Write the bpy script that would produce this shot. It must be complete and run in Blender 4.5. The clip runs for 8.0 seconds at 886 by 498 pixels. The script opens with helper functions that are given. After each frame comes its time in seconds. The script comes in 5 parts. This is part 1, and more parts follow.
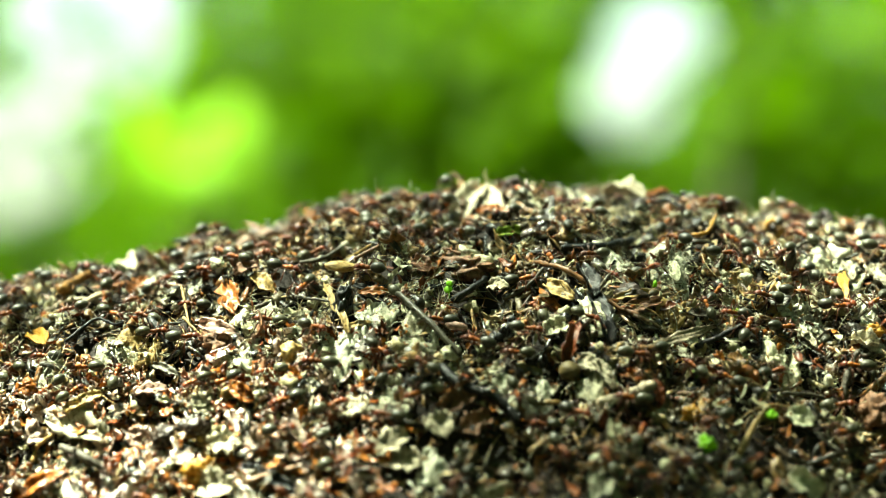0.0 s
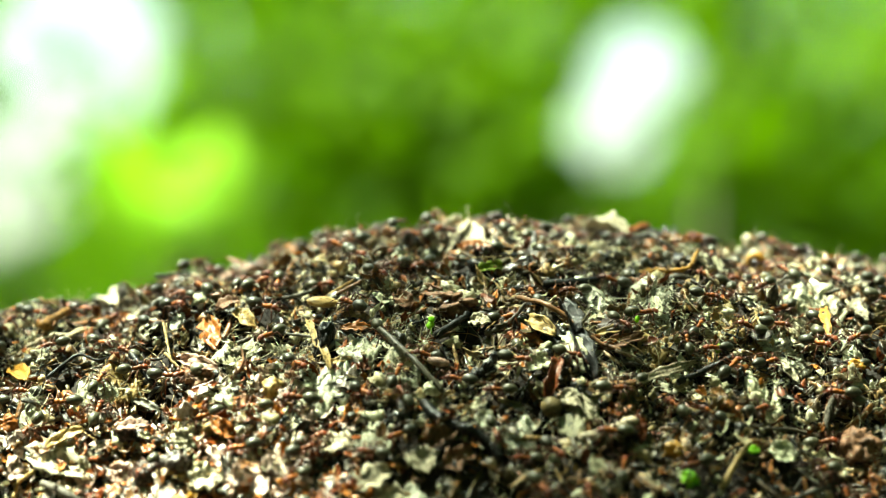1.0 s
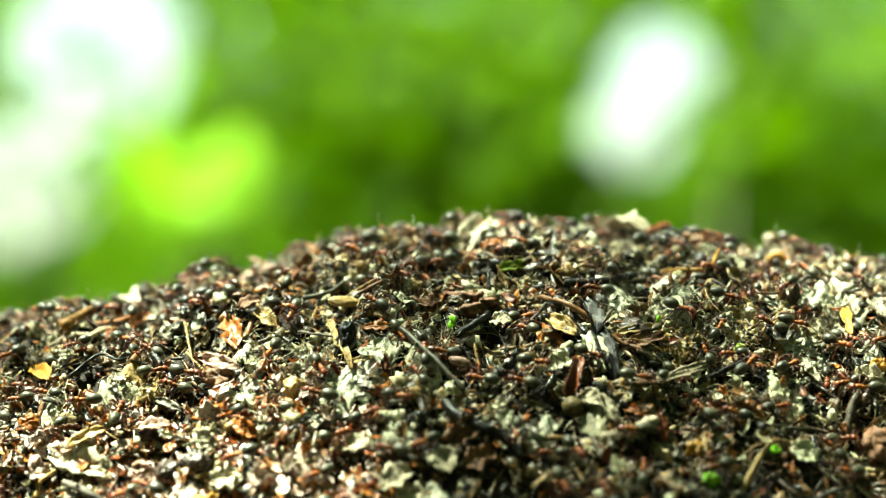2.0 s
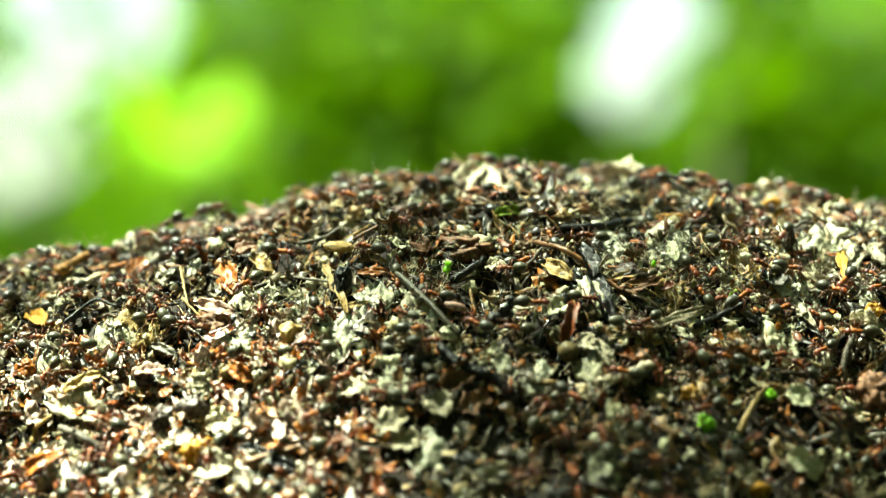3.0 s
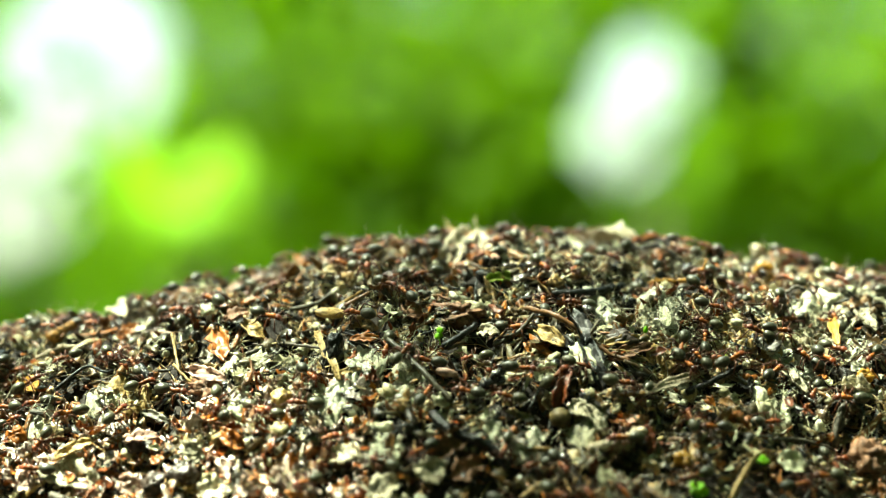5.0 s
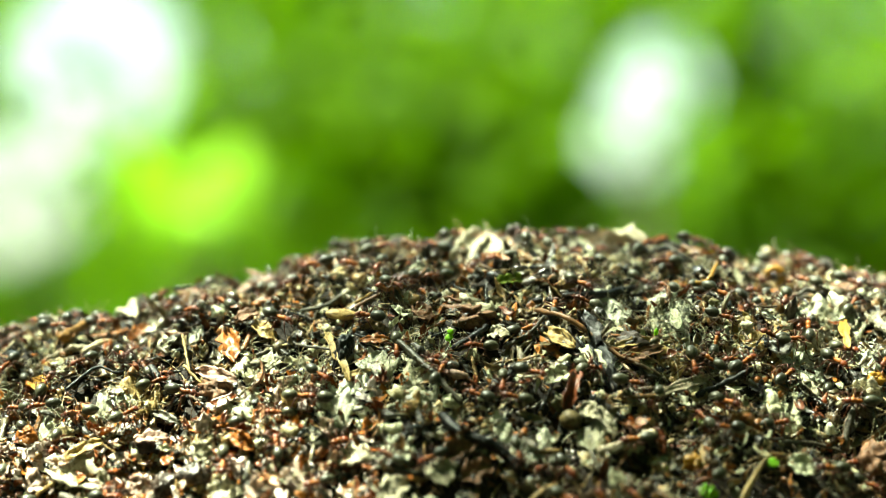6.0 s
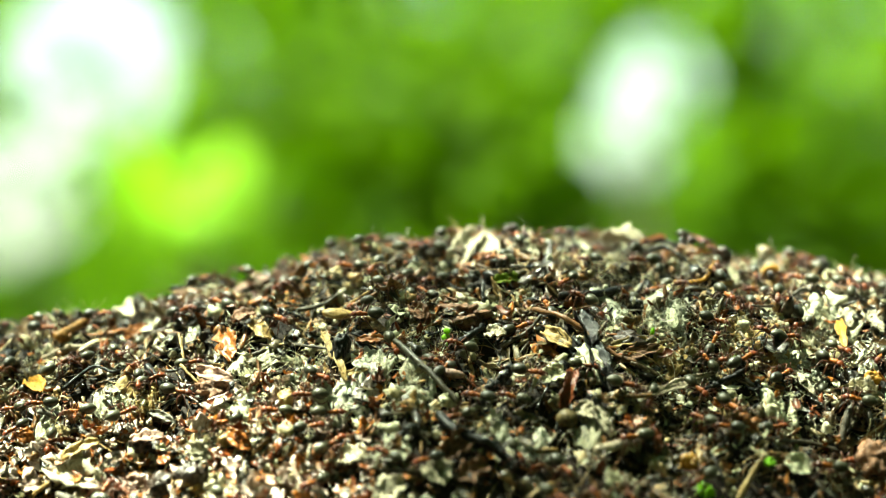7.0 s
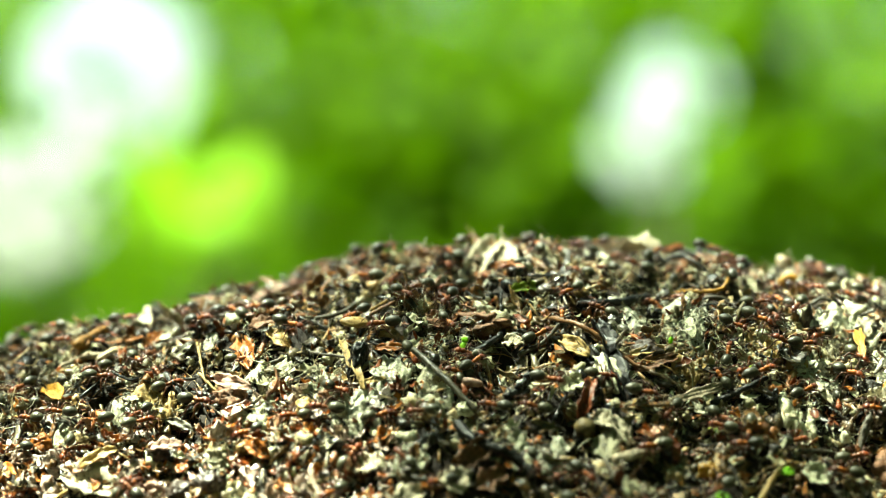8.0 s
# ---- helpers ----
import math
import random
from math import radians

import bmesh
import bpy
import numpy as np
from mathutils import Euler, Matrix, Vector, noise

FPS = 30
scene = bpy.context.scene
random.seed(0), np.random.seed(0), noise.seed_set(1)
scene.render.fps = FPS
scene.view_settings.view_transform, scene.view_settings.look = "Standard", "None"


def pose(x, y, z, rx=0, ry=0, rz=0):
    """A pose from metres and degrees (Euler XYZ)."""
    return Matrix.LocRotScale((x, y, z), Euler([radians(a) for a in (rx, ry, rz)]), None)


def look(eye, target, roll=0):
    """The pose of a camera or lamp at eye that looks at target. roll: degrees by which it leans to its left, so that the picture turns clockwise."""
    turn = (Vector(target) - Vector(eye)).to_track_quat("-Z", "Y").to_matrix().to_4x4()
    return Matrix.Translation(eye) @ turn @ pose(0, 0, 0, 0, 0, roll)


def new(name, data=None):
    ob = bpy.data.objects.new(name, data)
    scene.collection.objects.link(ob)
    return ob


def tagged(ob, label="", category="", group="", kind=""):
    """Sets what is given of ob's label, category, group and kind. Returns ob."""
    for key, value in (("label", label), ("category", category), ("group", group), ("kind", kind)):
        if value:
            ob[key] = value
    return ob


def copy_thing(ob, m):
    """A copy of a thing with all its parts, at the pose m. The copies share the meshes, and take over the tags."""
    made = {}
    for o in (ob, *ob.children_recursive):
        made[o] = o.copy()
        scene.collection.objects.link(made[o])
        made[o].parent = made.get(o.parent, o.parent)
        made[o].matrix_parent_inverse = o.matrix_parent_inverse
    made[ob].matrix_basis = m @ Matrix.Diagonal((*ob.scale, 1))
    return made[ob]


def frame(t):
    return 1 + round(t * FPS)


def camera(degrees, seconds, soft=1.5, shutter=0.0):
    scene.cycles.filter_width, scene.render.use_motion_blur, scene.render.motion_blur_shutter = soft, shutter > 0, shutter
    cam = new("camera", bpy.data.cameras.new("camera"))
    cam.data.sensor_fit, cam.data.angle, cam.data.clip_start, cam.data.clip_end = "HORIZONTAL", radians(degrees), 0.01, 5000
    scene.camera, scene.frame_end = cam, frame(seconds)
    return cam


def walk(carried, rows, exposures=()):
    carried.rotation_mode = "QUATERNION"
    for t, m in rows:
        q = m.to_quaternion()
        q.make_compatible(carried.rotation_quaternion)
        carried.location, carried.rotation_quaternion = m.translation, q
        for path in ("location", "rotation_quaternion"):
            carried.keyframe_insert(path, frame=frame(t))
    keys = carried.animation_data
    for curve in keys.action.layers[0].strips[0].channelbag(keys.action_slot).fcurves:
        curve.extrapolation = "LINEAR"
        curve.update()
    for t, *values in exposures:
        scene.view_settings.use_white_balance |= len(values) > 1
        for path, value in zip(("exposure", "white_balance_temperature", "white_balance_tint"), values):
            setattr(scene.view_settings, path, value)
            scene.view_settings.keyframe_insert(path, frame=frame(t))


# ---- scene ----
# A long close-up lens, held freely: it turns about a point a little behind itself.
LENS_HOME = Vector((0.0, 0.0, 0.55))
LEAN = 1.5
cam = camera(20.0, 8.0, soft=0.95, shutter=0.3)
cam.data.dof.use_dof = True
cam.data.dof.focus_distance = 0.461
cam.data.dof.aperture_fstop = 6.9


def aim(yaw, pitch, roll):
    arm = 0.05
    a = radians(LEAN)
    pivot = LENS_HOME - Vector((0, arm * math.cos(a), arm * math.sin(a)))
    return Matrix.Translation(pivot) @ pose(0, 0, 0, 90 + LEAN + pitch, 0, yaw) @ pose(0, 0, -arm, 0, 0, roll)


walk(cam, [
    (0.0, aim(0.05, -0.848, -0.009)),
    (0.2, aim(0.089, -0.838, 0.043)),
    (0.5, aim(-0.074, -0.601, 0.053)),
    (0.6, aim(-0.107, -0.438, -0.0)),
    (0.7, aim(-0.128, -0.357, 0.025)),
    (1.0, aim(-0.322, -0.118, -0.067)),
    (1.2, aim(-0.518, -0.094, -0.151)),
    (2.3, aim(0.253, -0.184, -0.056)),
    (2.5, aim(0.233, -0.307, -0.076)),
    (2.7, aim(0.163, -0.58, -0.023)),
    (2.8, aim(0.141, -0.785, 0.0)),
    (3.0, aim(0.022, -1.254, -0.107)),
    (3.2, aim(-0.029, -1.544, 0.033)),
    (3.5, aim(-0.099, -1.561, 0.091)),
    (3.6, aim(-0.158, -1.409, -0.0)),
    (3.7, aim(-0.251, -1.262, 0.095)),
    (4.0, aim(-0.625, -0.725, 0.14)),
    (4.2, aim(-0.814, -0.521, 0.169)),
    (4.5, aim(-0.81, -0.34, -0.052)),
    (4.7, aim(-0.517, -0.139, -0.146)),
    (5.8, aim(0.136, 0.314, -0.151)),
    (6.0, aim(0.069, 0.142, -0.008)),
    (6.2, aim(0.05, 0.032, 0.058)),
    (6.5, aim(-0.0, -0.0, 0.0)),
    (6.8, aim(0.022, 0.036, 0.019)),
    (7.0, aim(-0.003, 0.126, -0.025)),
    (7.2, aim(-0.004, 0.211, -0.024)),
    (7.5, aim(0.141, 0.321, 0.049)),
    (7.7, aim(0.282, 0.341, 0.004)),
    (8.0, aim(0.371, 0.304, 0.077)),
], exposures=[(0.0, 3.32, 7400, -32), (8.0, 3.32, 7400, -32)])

# ---- light ----
SUN_EL, SUN_AZ = radians(66), radians(-80)      # azimuth from +y towards +x
TO_SUN = Vector((math.sin(SUN_AZ) * math.cos(SUN_EL), math.cos(SUN_AZ) * math.cos(SUN_EL), math.sin(SUN_EL)))
world = bpy.data.worlds.new("sky")
scene.world = world
world.use_nodes = True
wt = world.node_tree
sky = wt.nodes.new("ShaderNodeTexSky")
sky.sky_type, sky.sun_disc = "NISHITA", False
sky.sun_elevation, sky.sun_rotation = SUN_EL, SUN_AZ
sky.air_density, sky.dust_density, sky.ozone_density = 0.95, 3.0, 0.5
veil = wt.nodes.new("ShaderNodeMixRGB")           # a thin white veil of cloud over the whole sky
veil.inputs[0].default_value = 0.45
veil.inputs[2].default_value = (2.1, 2.1, 2.05, 1)
wt.links.new(sky.outputs[0], veil.inputs[1])
wt.links.new(veil.outputs[0], wt.nodes["Background"].inputs[0])
wt.nodes["Background"].inputs[1].default_value = 0.062
sun = new("sun", bpy.data.lights.new("sun", "SUN"))
sun.data.energy, sun.data.angle, sun.data.color = 5.0, radians(0.55), (1.0, 0.89, 0.89)
sun.matrix_world = look(TO_SUN * 8, (0, 0, 0))


# ---- materials ----
def nodes_of(name):
    m = bpy.data.materials.new(name)
    m.use_nodes = True
    nt = m.node_tree
    return m, nt, nt.nodes["Principled BSDF"]


def ramp_node(nt, stops, smooth=True):
    r = nt.nodes.new("ShaderNodeValToRGB")
    e = r.color_ramp.elements
    while len(e) < len(stops):
        e.new(0.5)
    for k, (p, c) in zip(e, stops):
        k.position, k.color = p, (*c, 1)
    r.color_ramp.interpolation = "LINEAR" if smooth else "CONSTANT"
    return r


def litter_material(name, colours, rough=0.6, source="object", grain=900.0, contrast=0.5, bump=0.35, glow_through=0.0, spec=0.28, metal=0.0, grime=0.6):
    """A surface whose pieces take one of the colours by chance, with grain and stains at two scales."""
    m, nt, bsdf = nodes_of(name)
    if source == "island":
        pick = nt.nodes.new("ShaderNodeNewGeometry").outputs["Random Per Island"]
    else:
        pick = nt.nodes.new("ShaderNodeObjectInfo").outputs["Random"]
    n = len(colours)
    r = ramp_node(nt, [(i / n, c) for i, c in enumerate(colours)], smooth=False)
    nt.links.new(pick, r.inputs[0])
    co = nt.nodes.new("ShaderNodeTexCoord")
    fine = nt.nodes.new("ShaderNodeTexNoise")
    fine.inputs["Scale"].default_value, fine.inputs["Detail"].default_value = grain, 6
    fine.inputs["Roughness"].default_value = 0.65
    coarse = nt.nodes.new("ShaderNodeTexNoise")
    coarse.inputs["Scale"].default_value, coarse.inputs["Detail"].default_value = grain * 0.22, 3
    for k in (fine, coarse):
        nt.links.new(co.outputs["Object"], k.inputs["Vector"])
    both = nt.nodes.new("ShaderNodeMath")
    both.operation = "MULTIPLY_ADD"
    nt.links.new(fine.outputs[0], both.inputs[0])
    both.inputs[1].default_value = 0.6
    half = nt.nodes.new("ShaderNodeMath")
    half.operation = "MULTIPLY"
    nt.links.new(coarse.outputs[0], half.inputs[0])
    half.inputs[1].default_value = 0.4
    nt.links.new(half.outputs[0], both.inputs[2])
    span = nt.nodes.new("ShaderNodeMapRange")
    span.inputs["From Min"].default_value, span.inputs["From Max"].default_value = 0.33, 0.67
    span.inputs["To Min"].default_value, span.inputs["To Max"].default_value = 1 - contrast, 1 + contrast * 0.6
    nt.links.new(both.outputs[0], span.inputs["Value"])
    speck = nt.nodes.new("ShaderNodeTexNoise")
    speck.inputs["Scale"].default_value, speck.inputs["Detail"].default_value = grain * 0.55, 5
    speck.inputs["Roughness"].default_value = 0.7
    shift = nt.nodes.new("ShaderNodeVectorMath")
    shift.inputs[1].default_value = (3.1, 7.7, 1.3)
    nt.links.new(co.outputs["Object"], shift.inputs[0])
    nt.links.new(shift.outputs[0], speck.inputs["Vector"])
    dirt = nt.nodes.new("ShaderNodeMapRange")
    dirt.inputs["From Min"].default_value, dirt.inputs["From Max"].default_value = 0.50, 0.62
    dirt.inputs["To Min"].default_value, dirt.inputs["To Max"].default_value = 1.0, 1.0 - grime
    nt.links.new(speck.outputs[0], dirt.inputs["Value"])
    worn = nt.nodes.new("ShaderNodeMath")
    worn.operation = "MULTIPLY"
    nt.links.new(span.outputs[0], worn.inputs[0])
    nt.links.new(dirt.outputs[0], worn.inputs[1])
    mul = nt.nodes.new("ShaderNodeVectorMath")
    mul.operation = "SCALE"
    nt.links.new(r.outputs[0], mul.inputs[0])
    nt.links.new(worn.outputs[0], mul.inputs["Scale"])
    nt.links.new(mul.outputs[0], bsdf.inputs["Base Color"])
    rr = nt.nodes.new("ShaderNodeMapRange")
    rr.inputs["To Min"].default_value, rr.inputs["To Max"].default_value = max(0.05, rough - 0.18), min(1, rough + 0.15)
    nt.links.new(fine.outputs[0], rr.inputs["Value"])
    nt.links.new(rr.outputs[0], bsdf.inputs["Roughness"])
    bsdf.inputs["Specular IOR Level"].default_value = spec
    bsdf.inputs["Metallic"].default_value = metal
    if bump:
        b = nt.nodes.new("ShaderNodeBump")
        b.inputs["Strength"].default_value, b.inputs["Distance"].default_value = bump, 0.7 / grain
        nt.links.new(both.outputs[0], b.inputs["Height"])
        nt.links.new(b.outputs[0], bsdf.inputs["Normal"])
    if glow_through:
        t = nt.nodes.new("ShaderNodeBsdfTranslucent")
        nt.links.new(mul.outputs[0], t.inputs[0])
        mix = nt.nodes.new("ShaderNodeMixShader")
        mix.inputs[0].default_value = glow_through
        nt.links.new(bsdf.outputs[0], mix.inputs[1])
        nt.links.new(t.outputs[0], mix.inputs[2])
        nt.links.new(mix.outputs[0], nt.nodes["Material Output"].inputs[0])
    return m


BROWNS = [(0.105, 0.062, 0.019), (0.034, 0.027, 0.012), (0.200, 0.090, 0.023), (0.066, 0.051, 0.020), (0.33, 0.215, 0.082),
          (0.020, 0.016, 0.009), (0.130, 0.104, 0.046), (0.165, 0.085, 0.022), (0.42, 0.33, 0.165), (0.26, 0.092, 0.016), (0.080, 0.062, 0.027)]
PALES = [(0.58, 0.55, 0.37), (0.42, 0.40, 0.24), (0.68, 0.66, 0.49), (0.30, 0.26, 0.13), (0.54, 0.55, 0.37)]
DARKS = [(0.010, 0.009, 0.007), (0.018, 0.014, 0.010), (0.042, 0.028, 0.015), (0.006, 0.006, 0.006), (0.085, 0.057, 0.030)]
STRAWS = [(0.40, 0.26, 0.10), (0.16, 0.08, 0.028), (0.55, 0.43, 0.22), (0.05, 0.026, 0.013), (0.26, 0.18, 0.075)]
M = {}
for src in ("object", "island"):
    M["scale", src] = litter_material("bud_scale_" + src, BROWNS, 0.36, src, 1820, 0.7, 0.8, 0.15, spec=0.5, grime=0.75)
    M["pale", src] = litter_material("pale_lichen_" + src, PALES, 0.60, src, 2400, 0.55, 0.9, 0.2, spec=0.4)
    M["dark", src] = litter_material("dark_wood_" + src, DARKS, 0.30, src, 2080, 0.6, 1.0, spec=0.55)
    M["straw", src] = litter_material("straw_" + src, STRAWS, 0.42, src, 2340, 0.5, 0.5, 0.15, spec=0.45)
M["rust", "island"] = litter_material("rust_scale", [(0.30, 0.085, 0.015), (0.20, 0.05, 0.012), (0.42, 0.16, 0.03), (0.13, 0.035, 0.01)], 0.36, "island", 2080, 0.45, 0.4, 0.25, spec=0.4)
# pale debris of the flank, its colour lightened to add to the sun patch
M["bleached"] = litter_material("sunlit_scrap", [(0.56, 0.45, 0.38), (0.40, 0.28, 0.21), (0.74, 0.67, 0.62), (0.28, 0.14, 0.075), (0.48, 0.38, 0.32)], 0.36, "island", 2200, 0.6, 1.0, 0.15, spec=0.6, grime=0.7)
M["fluff"] = litter_material("white_fluff", [(0.50, 0.50, 0.35), (0.60, 0.60, 0.46), (0.40, 0.38, 0.24)], 0.46, "object", 1700, 0.65, 1.0, 0.2, spec=0.5, grime=0.7)
# same sun-lightened tones, for the crusts on the flank
M["resin"] = litter_material("resin_crust", [(0.58, 0.48, 0.41), (0.42, 0.31, 0.24), (0.70, 0.62, 0.56)], 0.36, "object", 2200, 0.6, 1.0, 0.15, spec=0.6, grime=0.7)
M["soil"] = litter_material("mound_soil", [(0.016, 0.010, 0.006)], 0.8, "object", 500, 0.7, 0.8)
M["gaster"] = litter_material("ant_gaster", [(0.036, 0.035, 0.017), (0.024, 0.023, 0.012), (0.048, 0.046, 0.024)], 0.40, "object", 4500, 0.5, 0.5, spec=0.4, grime=0.3)
M["thorax"] = litter_material("ant_thorax", [(0.19, 0.054, 0.011), (0.12, 0.036, 0.009), (0.27, 0.084, 0.015)], 0.42, "object", 1800, 0.3, 0.15, grime=0.3)
M["ant_head"] = litter_material("ant_head", [(0.10, 0.023, 0.009), (0.06, 0.016, 0.008), (0.15, 0.034, 0.010)], 0.36, "object", 1800, 0.35, 0.15, grime=0.3)
M["ant_leg"] = litter_material("ant_leg", [(0.07, 0.022, 0.01), (0.045, 0.016, 0.009)], 0.35, "object", 1500, 0.3, 0.1, grime=0.3)
M["char"] = litter_material("charred_wood", [(0.004, 0.004, 0.004)], 0.34, "object", 1820, 0.6, 1.0, spec=0.25)
M["bark"] = litter_material("grey_bark", [(0.070, 0.060, 0.044)], 0.55, "object", 2080, 0.55, 0.7)
M["olive_bark"] = litter_material("olive_bark", [(0.042, 0.037, 0.020)], 0.45, "object", 2080, 0.5, 0.6)
M["brown_twig"] = litter_material("brown_twig", [(0.14, 0.07, 0.028)], 0.42, "object", 2340, 0.5, 0.5)
M["pale_wood"] = litter_material("pale_wood", [(0.36, 0.30, 0.21)], 0.6, "object", 2080, 0.45, 0.6)
M["cream"] = litter_material("cream_scrap", [(0.52, 0.47, 0.34)], 0.75, "object", 2200, 0.5, 0.8, 0.2, grime=0.75)
M["lichen"] = litter_material("green_grey_lichen", [(0.60, 0.60, 0.42)], 0.9, "object", 2600, 0.45, 0.9, 0.15)
M["yellow"] = litter_material("yellow_husk", [(0.42, 0.23, 0.04)], 0.42, "object", 1560, 0.35, 0.35, 0.3)
M["straw_yellow"] = litter_material("straw_yellow", [(0.42, 0.30, 0.12)], 0.45, "object", 1820, 0.4, 0.4, 0.25)
M["orange"] = litter_material("orange_scale", [(0.30, 0.105, 0.022)], 0.35, "object", 1560, 0.4, 0.3, 0.25)
M["red_brown"] = litter_material("red_brown_bud", [(0.13, 0.035, 0.012)], 0.35, "object", 1820, 0.5, 0.4, 0.1)
M["brown_bark"] = litter_material("brown_bark", [(0.17, 0.085, 0.045)], 0.6, "object", 1560, 0.6, 0.9)
M["pink_bark"] = litter_material("pinkish_bark", [(0.34, 0.22, 0.17)], 0.6, "object", 1560, 0.5, 0.7)
M["ochre"] = litter_material("ochre_strip", [(0.30, 0.155, 0.04)], 0.5, "object", 1560, 0.5, 0.6, 0.2)
M["green"] = litter_material("fresh_green", [(0.30, 0.62, 0.04)], 0.45, "object", 600, 0.25, 0.2, 0.35)
M["moss"] = litter_material("moss_green", [(0.22, 0.30, 0.04)], 0.6, "object", 1820, 0.4, 0.5, 0.3)
M["dark_lump"] = litter_material("dark_seed", [(0.035, 0.024, 0.018)], 0.4, "object", 1560, 0.5, 0.5)
M["ball"] = litter_material("olive_gall", [(0.10, 0.075, 0.03)], 0.55, "object", 1300, 0.4, 0.3)


def leaf_material(name, colours, through_share):
    m = litter_material(name, colours, 0.6, "island", 60, 0.25, 0.2, through_share, spec=0.12, grime=0.15)
    return m


M["leaf_mid"] = leaf_material("leaf_mid", [(0.088, 0.18, 0.005), (0.070, 0.155, 0.004), (0.106, 0.205, 0.006)], 0.5)
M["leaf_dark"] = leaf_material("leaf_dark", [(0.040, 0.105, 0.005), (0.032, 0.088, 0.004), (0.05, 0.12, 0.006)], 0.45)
M["leaf_young"] = leaf_material("leaf_young", [(0.21, 0.42, 0.02), (0.24, 0.45, 0.025), (0.18, 0.38, 0.02)], 0.5)
M["trunk"] = litter_material("tree_bark", [(0.09, 0.07, 0.05)], 0.8, "object", 40, 0.5, 0.8)
# for the unseen ring; kept dark so little light bounces onto the mound's front
M["woods"] = litter_material("low_sky_screen_green", [(0.02, 0.045, 0.010)], 0.9, "object", 3, 0.6, 0.0)
M["ground"] = litter_material("forest_floor", [(0.024, 0.026, 0.010)], 0.9, "object", 12, 0.6, 0.6)

# ---- the mound ----
RIM_Y, RIM_X, TOP = 0.505, 0.010, 0.5642


def bumps(x, y):
    return (0.0011 * math.sin(210 * x + 60 * y + 0.4) + 0.0010 * math.sin(-120 * x + 240 * y + 2.0) + 0.0008 * math.sin(330 * x - 190 * y + 1.1)
            + 0.0006 * math.sin(90 * x + 520 * y + 4.0) + 0.0006 * math.sin(610 * x + 130 * y + 3.0)
            + 0.0013 * math.sin(740 * x + 1.3 * math.sin(330 * y)) * math.sin(690 * y + 1.1 * math.sin(410 * x) + 0.7)
            + 0.0007 * math.sin(1290 * x + 2.0 * math.sin(520 * y) + 2.2) * math.sin(1210 * y + 1.7 * math.sin(610 * x))
            - 0.0065 * math.exp(-((x - 0.070) / 0.0065) ** 2 - ((y - 0.450) / 0.0045) ** 2))


def slope_down(u, r, bend, rest):
    """The fall over the way u from the crest: round to begin with, then an even slope."""
    u = abs(u)
    if u < bend:
        return u * u / (2 * r)
    d = u - bend
    return bend * bend / (2 * r) + rest * d + (bend / r - rest) * 0.03 * (1 - math.exp(-d / 0.03))


def height(x, y):
    """The height of the mound's surface at a place of the plan: a rounded crest on a round, even cone."""
    v, w = RIM_Y - y, x - RIM_X
    out = max(math.hypot(v, w) - 0.13, 0)
    v, w = max(-0.13, min(0.13, v)), max(-0.13, min(0.13, w))
    along_y = slope_down(v, 0.050, 0.071, 0.75) if v > 0 else slope_down(v, 0.12, 0.085, 0.65)
    side = slope_down(w, 0.15, 0.035, 0.20) if w < 0 else slope_down(w, 0.30, 0.05, 0.10)
    far_out = 0.78 * out + (0.012 * math.sin(9 * x + 4) * math.sin(11 * y + 1) if out > 0 else 0) * min(1, out * 6)
    # the shoulder behind the sunny flank falls away
    back, left = min(1, max(0, (y - 0.474) / 0.03)), min(1, max(0, (-0.012 - x) / 0.07))
    dip = 0.0021 * back * back * (3 - 2 * back) * left * (2 - left) + 0.0009 * back
    return TOP - along_y - side - dip - far_out + bumps(x, y)


def normal_at(x, y, e=0.003):
    return Vector((height(x - e, y) - height(x + e, y), height(x, y - e) - height(x, y + e), 2 * e)).normalized()


def spot(x, y, lift=0.0):
    return Vector((x, y, height(x, y))) + normal_at(x, y) * lift


# ---- building ----
def part(name, bm, material, parent, label="", smooth=True):
    """Links a bmesh as one mesh object under a thing or a part."""
    me = bpy.data.meshes.new(name)
    if smooth:
        for f in bm.faces:
            f.smooth = True
    bm.to_mesh(me)
    bm.free()
    me.materials.append(material)
    ob = new(name, me)
    ob.parent = parent
    return tagged(ob, label)


def tube(bm, points, radii, n=6, rough=0.0, rng=random):
    """A bent, tapered rod with closed ends."""
    points = [Vector(p) for p in points]
    rings, side = [], None
    for i, p in enumerate(points):
        d = (points[min(i + 1, len(points) - 1)] - points[max(i - 1, 0)]).normalized()
        if side is None:
            side = d.orthogonal().normalized()
        side = (side - d * side.dot(d)).normalized()
        up = d.cross(side)
        ring = []
        for k in range(n):
            a = 2 * math.pi * k / n
            r = radii[i] * (1 + rough * (rng.random() - 0.5))
            ring.append(bm.verts.new(p + side * (math.cos(a) * r) + up * (math.sin(a) * r)))
        rings.append(ring)
    for a, b in zip(rings, rings[1:]):
        for k in range(n):
            bm.faces.new((a[k], a[(k + 1) % n], b[(k + 1) % n], b[k]))
    bm.faces.new(rings[0][::-1])
    bm.faces.new(rings[-1])
    return rings


def ball(bm, centre, size, u=12, v=8, turn=None):
    m = Matrix.Translation(centre) @ (turn or Matrix.Identity(4)) @ Matrix.Diagonal((*size, 1))
    return bmesh.ops.create_uvsphere(bm, u_segments=u, v_segments=v, radius=1, matrix=m)["verts"]


